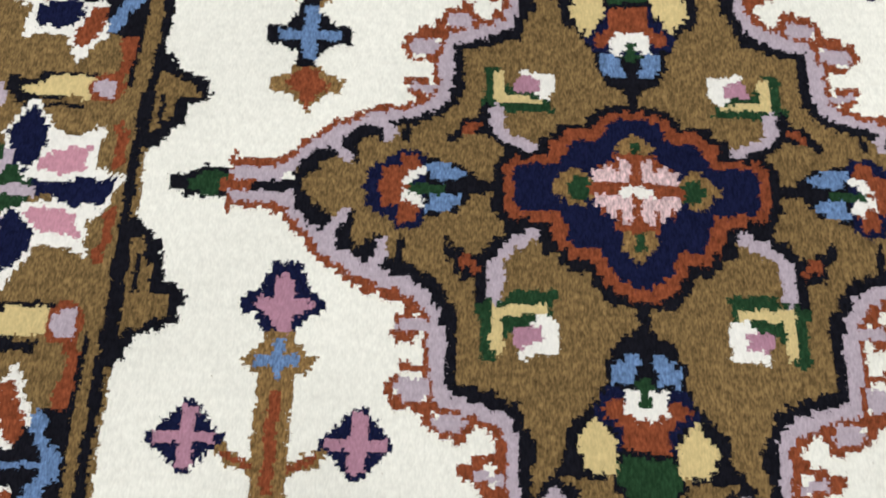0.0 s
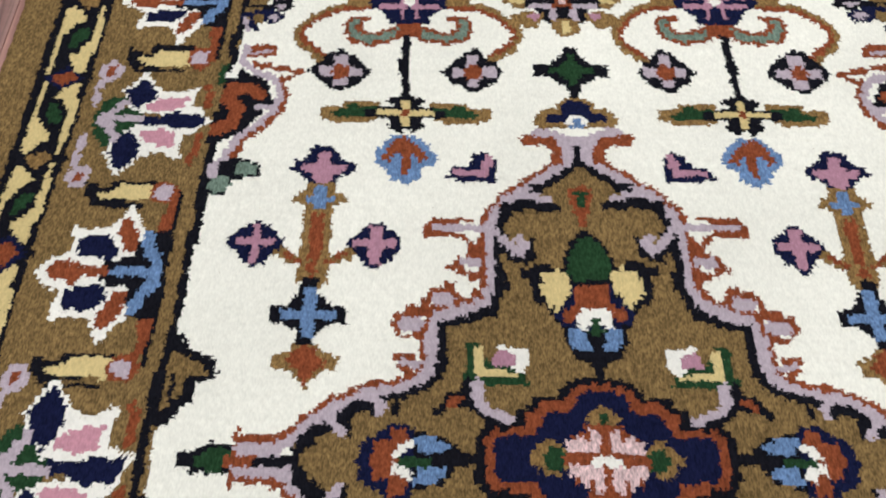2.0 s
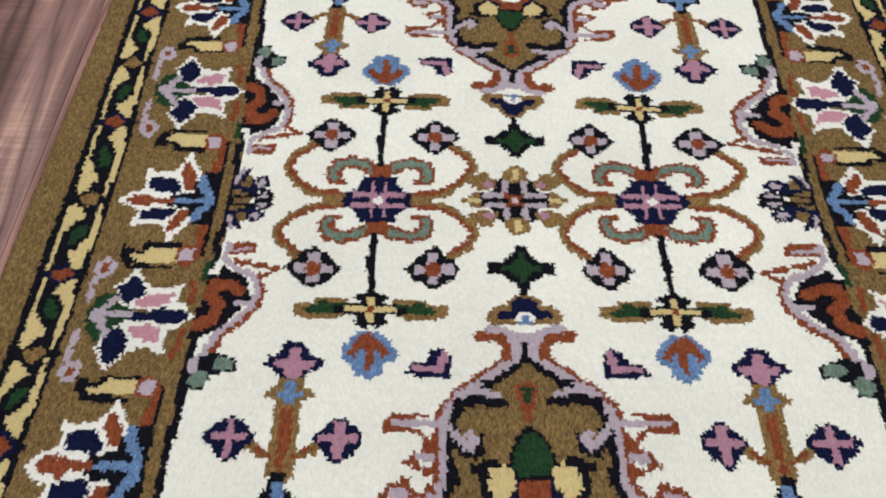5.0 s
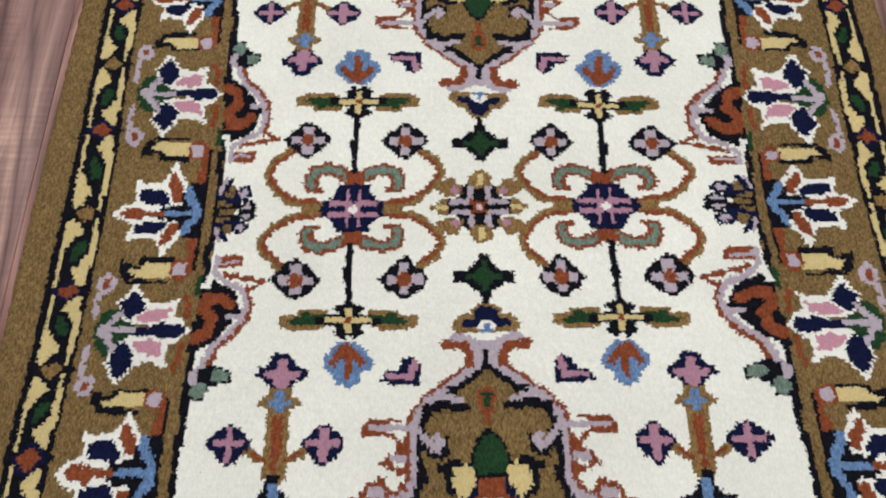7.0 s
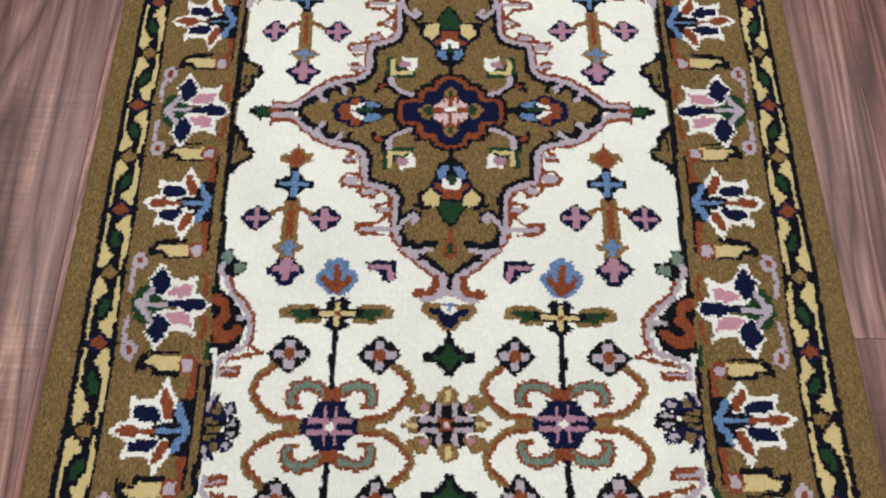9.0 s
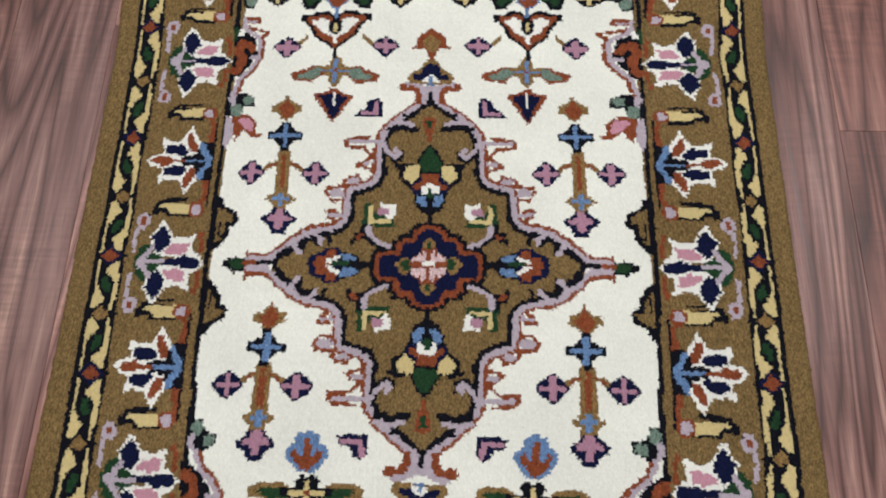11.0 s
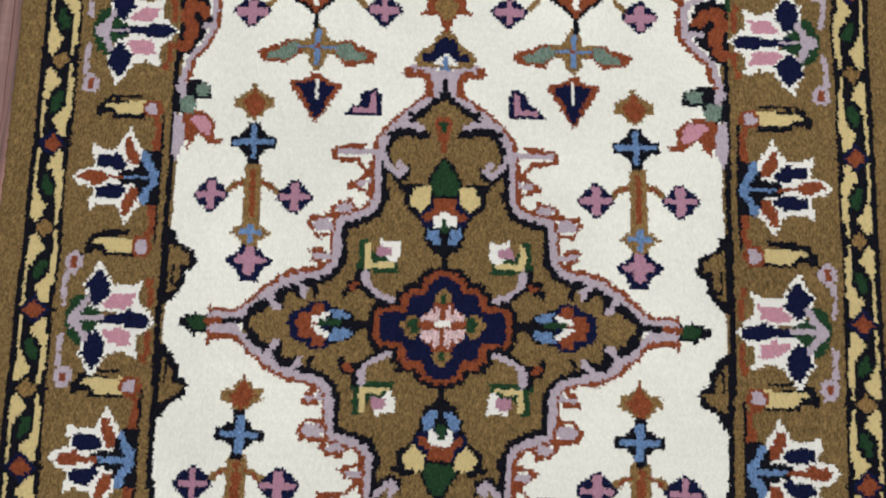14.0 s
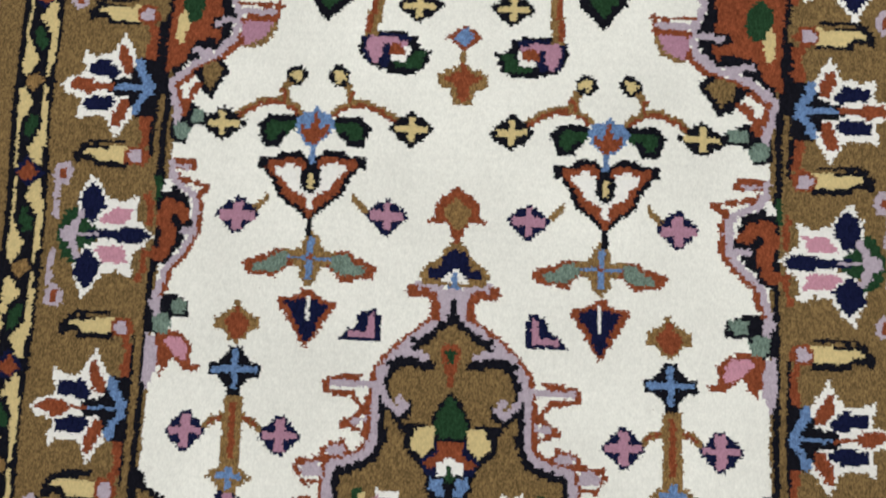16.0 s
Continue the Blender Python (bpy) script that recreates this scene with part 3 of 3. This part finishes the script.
cross("blue", 0, 0, 18, 16, 2)
gem("rust", 0, 0, 2.8, 2.8, 2)
motif("butterfly", "black and rust butterfly-shaped blossom", 115, 640, 1, 1, "u")
fill("black", (0, -34), (3, -26), (10, -18), (22, -10), (30, 6), (36, 14), (43, 16), (43, 26), (28, 26), (22, 31), (8, 30), (0, 22))
fill("rust", (0, -28), (4, -20), (13, -12), (21, -5), (26, 8), (36, 18), (34, 22), (24, 23), (10, 26), (0, 18))
fill("white", (0, -24), (4, -6), (14, -2), (22, 8), (30, 15), (18, 20), (8, 18), (0, 2))
gem("black", 0, 8, 8, 13, 2)
gem("cream", 0, 6, 3.4, 6, 2)
line("blue", 4, (0, 34), (0, 22))
line("black", 4, (0, -28), (0, -38))
line("tan", 5, (34, -8), (44, -18))
diamond_flower(171, 617, 17, 15)
diamond_flower(55, 618, 17, 15)
motif("anchor_palmette", "blue palmette with a rust anchor and green leaves", 116, 688, 1, 1, "u")
fill("green", (16, 6), (38, 7), (43, -2), (38, -13), (29, -12), (24, -5), (16, -4))
line("black", 5, (16, 6), (36, 8), (43, 0), (38, -13), (28, -12), (24, -5))
fill("blue", (0, 18), (5, 12), (14, 10), (17, 2), (12, -6), (6, -12), (0, -16))
fill("rust", (0, 13), (3, 4), (6, -2), (9, 2), (13, 0), (9, -8), (0, -13))
motif("branch", "rust and tan arching branch with cream berries", 116, 704, 1, 1, "u")
ARCH = ((14, -4), (26, 4), (40, 5), (52, 0), (64, -8))
line("tan", 7, *ARCH)
line("rust", 3.5, *shifted(ARCH, -1.5))
line("tan", 6, (25, 4), (28, 14), (24, 20))
line("rust", 3, (27, 6), (29, 14))
gem("black", 18, 27, 9, 9, 1.7)
gem("cream", 18, 27, 5, 5, 2)
for u, v in ((189, 690), (40, 690), (37, 793)):
    motif("cream_blossom", "cream cross blossom in a black diamond", u, v)
    gem("black", 0, 0, 19, 15, 1.1)
    cross("cream", 0, 0, 13, 10, 2.3)
motif("hanging_star", "rust star below a small blue blossom", 0, 728, 1, 1, "u")
fill("tan", (0, 20), (9, 13), (20, 9), (20, -1), (11, -4), (8, -14), (0, -17))
fill("rust", (0, 18), (6, 10), (15, 6), (5, -2), (4, -10), (0, -15))
line("tan", 5, (0, 18), (0, 30))
gem("rust", 0, 39, 15, 12)
gem("blue", 0, 39, 9, 8)
motif("curled_leaf", "pink and green curled leaf with navy edge", -4, 752)
fill("black", (84, 16), (70, 19), (42, 16), (40, 6), (30, 2), (34, -10), (46, -18), (62, -16), (82, -10), (88, 4))
fill("navy", (86, 14), (70, 17), (44, 14), (60, 2), (64, -12), (82, -8))
fill("pink", (80, 12), (66, 14), (48, 10), (50, 6), (68, 7), (71, -9), (77, -9), (82, 4))
fill("green", (44, 4), (34, 2), (38, -12), (60, -13), (58, -6), (46, -4))
fill("white", (62, -4), (60, -8), (50, -8), (48, -2), (46, 5), (52, 5))
gem("rust", 58, 2, 6, 5, 3)
motif("curl_stem", "rust and tan stem of the curled leaf", -4, 770)
line("tan", 11, (79, 0), (77, 20), (74, 50), (60, 70), (40, 78))
line("rust", 5, (82, 0), (79, 24), (76, 50), (60, 72), (40, 80))
motif("green_leaf", "dark green pointed leaf", 111, 806, 1, 1, "u")
fill("black", (0, -28), (18, -9), (24, 4), (16, 18), (0, 24))
fill("green", (0, -20), (10, -6), (14, 6), (0, 16))
motif("spandrel", "rust corner piece edged lilac and black", 0, 0)
SP = ((236, 704), (240, 722), (222, 738), (198, 748), (186, 760), (182, 776), (190, 800), (176, 830), (150, 846), (120, 868))
fill("black", *shifted(SP, -4), (240, 868))
fill("rust", (244, 730), (228, 742), (222, 752), (200, 756), (196, 770), (200, 792), (196, 812), (184, 838), (160, 868), (244, 868))
line("black", 9, (206, 756), (222, 752), (226, 744))
line("black", 10, (188, 776), (204, 772))
line("lilac", 5, (184, 776), (202, 773))
line("lilac", 5, (208, 747), (222, 750))
line("rust", 5, *shifted(SP[:6], 6))
line("lilac", 5.8, *SP)
gem("green", 228, 788, 10, 16, 2)
gem("cream", 236, 768, 5, 14, 1.8)
motif("spandrel_spray", "pink and lilac spray with a camel leaf beside the corner piece", 0, 0)
fill("pink", (182, 774), (156, 774), (160, 762), (176, 755))
line("tan", 4, (154, 772), (160, 760), (175, 753))
line("rust", 5, (180, 776), (154, 778), (151, 790))
line("lilac", 5, (182, 783), (156, 783))
line("rust", 4, (182, 789), (158, 788))
fill("black", (194, 744), (187, 734), (202, 710), (210, 714), (216, 724), (222, 732))
fill("camel", (198, 741), (193, 734), (204, 716), (212, 728), (214, 736))
line("rust", 6, (228, 698), (222, 714), (216, 720))
motif("end_border", "camel brown band across the rug's end")
fill("camel", (0, 874), (236, 874), (236, HALF_V), (0, HALF_V))
line("black", 6, (0, 905), (250, 905))
line("cream", 8, (0, 914), (250, 914))
line("black", 6, (0, 923), (250, 923))

# ---- the rug: a sheet of knots, each motif a part of its own ----
CELL = 1.25
RUG_TOP = 0.010
TOP_V = 945.0
A_FROM, A_TO = (0, 145, 210, 250, 284, 343, 390, 450, 1000), (0, 141, 200, 248, 278, 329.5, 384.5, 447, 987)


def smooth(x):
    x = np.clip(x, 0, 1)
    return x * x * (3 - 2 * x)


def woven(u, v):
    """From the cartoon to the floor: the slightly uneven weave of a hand-made rug, in metres."""
    y = np.where(v < 0, -np.interp(-v, A_FROM, A_TO), v)
    y = y - 2.5 * np.exp(-((v + 5) / 45) ** 2) - 6 * np.exp(-((v + 68) / 24) ** 2)
    a = np.abs(u)
    lean = np.interp(v, (-340, 0, 145, 250, 343, 400, 500, 585, 700), (3, -0.5, 1.5, 3, 2, 2.5, 0, -2.5, -3))
    k = smooth((a - 185) / 50)
    x = u + lean * (1 - k) + 4.5 * k + 5.5 * smooth((u - 245) / 80) + np.sign(u) * 6 * smooth((v - 600) / 110) * smooth((a - 243) / 10) - np.sign(u) * 8 * np.exp(-(v / 170) ** 2) * smooth((a - 180) / 60) * (1 - 1.2 * smooth((a - 335) / 50))
    # the trees of the near half stand closer to the axis; one border tulip there is woven low
    x = x - np.sign(u) * 5 * smooth((a - 90) / 40) * (1 - smooth((a - 205) / 25)) * smooth((-v - 110) / 40)
    x = x - 3.5 * np.exp(-((u - 88) / 38) ** 2 - (v / 130) ** 2)
    y = y - 7 * np.exp(-((v + 345) / 26) ** 2) * smooth((a - 243) / 10)
    # the far medallion's heart is narrower than the near one's
    x = x - np.sign(u) * np.interp(a, (0, 25, 55, 110, 135, 165), (0, 2, 5, 6, 4, 0)) * (1 - smooth((np.abs(v - 343) - 24) / 16))
    return x / 1000, (y + np.interp(v, (-400, -200, -70, 0, 55, 110, 200, 400), (0.004, 0.006, 0.014, 0.024, -0.006, -0.006, 0.007, 0.012)) * u) / 1000


def wave(shape, step, amount, rng):
    """Soft random relief: random values every `step` cells, smoothed between."""
    n0, n1 = shape[0] // step + 3, shape[1] // step + 3
    g = rng.standard_normal((n0, n1))
    i, j = np.arange(shape[0]) / step, np.arange(shape[1]) / step
    a, b = i.astype(int), j.astype(int)
    s, t = smooth(i - a)[:, None], smooth(j - b)[None]
    return amount * ((g[a][:, b] * (1 - t) + g[a][:, b + 1] * t) * (1 - s) + (g[a + 1][:, b] * (1 - t) + g[a + 1][:, b + 1] * t) * s)


HOSTS = {
    "medallion_ground": ("medallion_rim", "rim_thread", "green_bud", "medallion_curl", "medallion_point", "tip_horn", "navy_cross", "cross_flower",
                         "corner_leaf", "corner_tendril", "side_flower", "end_flower"),
    "flowering_stem": ("star", "blue_cross", "small_cross", "pink_flower"),
    "guard_stripe": ("guard_vine", "guard_diamond"),
    "scroll": ("scroll_flower",),
}


def weave_rug():
    rng = np.random.default_rng(7)
    rug = new("rug")
    tagged(rug, "hand-knotted wool runner rug, camel medallions on ivory, on the floor", "rug")
    bu = np.arange(-int((HALF_U - 5) / CELL), int((HALF_U - 5) / CELL) + 1) * CELL
    bv = np.arange(-int(TOP_V / CELL), int(TOP_V / CELL) + 1) * CELL
    nu, nv = len(bu), len(bv)
    uu, vv = np.meshgrid(bu, bv, indexing="ij")
    # which knot each cell belongs to: rows wander a little and yarn ends splay over their neighbours
    cu = (uu[:-1, :-1] + uu[1:, 1:]) / 2
    cv = (vv[:-1, :-1] + vv[1:, 1:]) / 2
    shape = cu.shape
    su = np.abs(cu + wave(shape, 3, 0.5, rng) + wave(shape, 40, 0.8, rng) + rng.uniform(-0.45, 0.45, shape))
    sv = np.abs(cv + wave(shape, 3, 0.5, rng) + wave(shape, 40, 0.8, rng) + rng.uniform(-0.45, 0.45, shape))
    ki = np.clip((su / KNOT).astype(int), 0, NU - 1)
    kj = np.clip((sv / KNOT).astype(int), 0, NV - 1)
    dye, own = CHART[ki, kj], OWNER[ki, kj].astype(np.int64)
    ju = rng.uniform(-0.42, 0.42, uu.shape)
    jv = rng.uniform(-0.42, 0.42, uu.shape)
    x, y = woven(uu + ju, vv + jv)
    z = RUG_TOP + (wave(uu.shape, 2, 0.16, rng) + rng.uniform(-0.12, 0.12, uu.shape) + wave(uu.shape, 60, 0.35, rng)) / 1000
    rim = np.minimum(np.minimum(uu - bu[0], bu[-1] - uu), np.minimum(vv - bv[0], bv[-1] - vv))
    rim = rim + wave(uu.shape, 4, 0.5, rng)
    fall = np.clip(rim / 9.0, 0, 1)
    z = 0.0015 + (z - 0.0015) * np.sqrt(np.clip(1 - (1 - fall) ** 2, 0, 1))
    # motifs that do not touch an axis of the cartoon stand apart in each quarter
    ids = np.arange(len(MOTIFS))
    lone_u, lone_v = np.zeros(len(MOTIFS), bool), np.zeros(len(MOTIFS), bool)
    for k in ids:
        i, j = np.nonzero(OWNER == k)
        lone_u[k], lone_v[k] = (len(i) and i.min() > 1), (len(j) and j.min() > 1)
    whole = ("field", "border_ground", "edge_band", "field_outline", "guard_stripe")
    for k in ids:
        if MOTIFS[k][0] in whole:
            lone_v[k] = False
            lone_u[k] = MOTIFS[k][0] != "field"
    key = own * 4 + (lone_u[own] & (cu > 0)) * 2 + (lone_v[own] & (cv > 0))
    order = np.argsort(key.ravel(), kind="stable")
    keys = key.ravel()[order]
    cuts = np.flatnonzero(np.diff(keys)) + 1
    ci, cj = np.divmod(np.arange(key.size), shape[1])
    corner = ci * nv + cj
    quads = np.stack([corner, corner + nv, corner + nv + 1, corner + 1], 1)
    pts = np.stack([x.ravel(), y.ravel(), z.ravel()], 1)
    dyes = dye.ravel()
    made = []
    pieces = []
    for some in np.split(order, cuts):
        if MOTIFS[key.ravel()[some[0]] // 4][0] == "field_outline":
            # the outline is broken where sprays cross it
            some = some[np.argsort(cj[some], kind="stable")]
            pieces += np.split(some, np.flatnonzero(np.diff(cj[some]) > 1) + 1)
        else:
            pieces.append(some)
    for some in pieces:
        name, label = MOTIFS[key.ravel()[some[0]] // 4]
        q = quads[some]
        used, inverse = np.unique(q, return_inverse=True)
        slots, slot = np.unique(dyes[some], return_inverse=True)
        me = bpy.data.meshes.new(name)
        me.vertices.add(len(used))
        me.vertices.foreach_set("co", pts[used].astype(np.float32).ravel())
        me.loops.add(q.size)
        me.loops.foreach_set("vertex_index", inverse.ravel().astype(np.int32))
        me.polygons.add(len(q))
        me.polygons.foreach_set("loop_start", np.arange(0, q.size, 4, dtype=np.int32))
        for s in slots:
            me.materials.append(WOOL[s])
        me.polygons.foreach_set("material_index", slot.ravel().astype(np.int32))
        me.polygons.foreach_set("use_smooth", np.ones(len(q), bool))
        me.update(calc_edges=True)
        ob = new(name, me)
        made.append((ob, pts[used].mean(0)))
        tagged(ob, label)
    # loose yarn ends that stand up out of the pile and lean with it, of the colour of their knot
    turnover = np.zeros(shape, bool)
    turnover[1:] |= dye[1:] != dye[:-1]
    turnover[:-1] |= dye[1:] != dye[:-1]
    turnover[:, 1:] |= dye[:, 1:] != dye[:, :-1]
    turnover[:, :-1] |= dye[:, 1:] != dye[:, :-1]
    ei, ej = np.nonzero(turnover)
    pick = rng.integers(0, len(ei), 580000)
    i = np.concatenate([rng.integers(0, shape[0], 200000), ei[pick]])
    j = np.concatenate([rng.integers(0, shape[1], 200000), ej[pick]])
    count = len(i)
    fu, fv = cu[i, j] + rng.uniform(-0.6, 0.6, count), cv[i, j] + rng.uniform(-0.6, 0.6, count)
    turn = rng.uniform(0, 2 * np.pi, count)
    shade = dye[i, j].copy()
    shade[(shade == INDEX["ivory"]) & (rng.random(count) < 0.004)] = INDEX["tan"]
    far = np.where(np.arange(count) < 200000, rng.uniform(0.3, 1.9, count), rng.uniform(0.7, 2.3, count))
    du, dv = np.cos(turn) * far, np.sin(turn) * far - 0.6
    wide = rng.uniform(0.17, 0.36, count)
    su_, sv_ = -dv / np.hypot(du, dv) * wide, du / np.hypot(du, dv) * wide
    zf = z[i, j] * 1000
    tri = np.empty((count, 3, 3))
    for n, (a, b, h) in enumerate(((fu - su_, fv - sv_, zf - 0.5), (fu + su_, fv + sv_, zf - 0.5), (fu + du, fv + dv, zf + rng.uniform(0.1, 0.75, count)))):
        px, py = woven(a, b)
        tri[:, n] = np.stack([px, py, h / 1000], 1)
    me = bpy.data.meshes.new("yarn_fuzz")
    me.vertices.add(count * 3)
    me.vertices.foreach_set("co", tri.astype(np.float32).ravel())
    me.loops.add(count * 3)
    me.loops.foreach_set("vertex_index", np.arange(count * 3, dtype=np.int32))
    me.polygons.add(count)
    me.polygons.foreach_set("loop_start", np.arange(0, count * 3, 3, dtype=np.int32))
    for w in WOOL:
        me.materials.append(w)
    me.polygons.foreach_set("material_index", shade.astype(np.int32))
    me.update(calc_edges=True)
    ends = tagged(new("yarn_fuzz", me), "fine loose wool ends standing out of the pile", kind="stuff")
    ends.parent = rug
    # each motif belongs to the piece of the design that carries it
    for ob, middle in made:
        host = next((h for h, names in HOSTS.items() if ob.name.split(".")[0] in names), None)
        near = [(abs(m[0] - middle[0]) + abs(m[1] - middle[1]), n, o) for n, (o, m) in enumerate(made) if o.name.split(".")[0] == host]
        ob.parent = min(near)[2] if near else rug
    # the cotton foundation under the pile
    ring = []
    for u, v in [(u, -TOP_V + 4) for u in np.linspace(-381, 381, 9)] + [(381, v) for v in np.linspace(-TOP_V + 4, TOP_V - 4, 40)[1:-1]] \
            + [(u, TOP_V - 4) for u in np.linspace(381, -381, 9)] + [(-381, v) for v in np.linspace(TOP_V - 4, -TOP_V + 4, 40)[1:-1]]:
        ring.append([float(c) for c in woven(np.array(float(u)), np.array(float(v)))])
    bm = bmesh.new()
    low = [bm.verts.new((a, b, 0.0003)) for a, b in ring]
    high = [bm.verts.new((a, b, 0.0022)) for a, b in ring]
    bm.faces.new(low[::-1])
    bm.faces.new(high)
    for n in range(len(ring)):
        m = (n + 1) % len(ring)
        bm.faces.new((low[n], low[m], high[m], high[n]))
    part("foundation", bm, JUTE, rug, "pale cotton foundation under the pile")
    return rug


weave_rug()

# ---- the laminate floor: boards with thin joints on a dark underlay ----
floor = tagged(part("floor", box(X0, Y0, -0.03, X1, Y1, -0.0035), UNDERLAY), "reddish brown wood laminate floor in long boards", "floor", kind="structure")
BOARD, LENGTH = 0.1227, 1.27
PLANKS = {}


def plank_mesh(width, length):
    size = (round(width, 3), round(length, 3))
    if size not in PLANKS:
        bm = box(-width / 2, -length / 2, -0.008, width / 2, length / 2, 0.0, 0.0003)
        me = bpy.data.meshes.new("plank")
        bm.to_mesh(me)
        bm.free()
        me.materials.append(LAMINATE)
        PLANKS[size] = me
    return PLANKS[size]


SEAM = 0.469
JOINTS = {-1: 0.087, -8: -0.105, -9: 0.507, -7: -0.62, 0: -0.75, 1: 0.30}  # where the strips beside the rug end
# tones of the strips beside the rug, below and above their joint: greyer, redder, darker
TONES = {(-1, 0): (0.82, 0.76, 0.76), (-1, 1): (1.2, 1.2, 1.2), (0, 1): (0.98, 0.82, 0.78), (-8, 0): (0.9, 0.76, 0.74), (-8, 1): (0.98, 0.98, 1.0),
         (-9, 0): (0.80, 0.70, 0.68), (-9, 1): (1.02, 0.97, 0.93), (-7, 1): (1.30, 1.22, 1.18)}
boards = random.Random(5)
n0, n1 = math.floor((X0 - SEAM) / BOARD), math.ceil((X1 - SEAM) / BOARD)
for n in range(n0, n1):
    x0, x1 = max(SEAM + n * BOARD, X0), min(SEAM + (n + 1) * BOARD, X1)
    if x1 - x0 < 0.01:
        continue
    y = Y0 - boards.uniform(0, LENGTH * 0.9)
    if n in JOINTS:
        y = JOINTS[n] - LENGTH * math.ceil((JOINTS[n] - Y0) / LENGTH)
    while y < Y1:
        a, b = max(y, Y0), min(y + LENGTH, Y1)
        y += LENGTH
        if b - a < 0.03:
            continue
        ob = new("plank", plank_mesh(x1 - x0 - 0.0003, b - a - 0.0003))
        ob.location = ((x0 + x1) / 2, (a + b) / 2, 0)
        ob.parent = floor
        k = boards.uniform(0.76, 1.14)
        warm = boards.uniform(-0.05, 0.05)
        r, g, b = TONES.get((n, 1 if a >= JOINTS.get(n, 9) - 0.01 else 0), (k, k * (1 - warm), k * (1 - warm * 1.3))) if -0.9 < (a + b) / 2 < 1.3 else (k, k, k)
        ob.color = (r, g, b, 1)
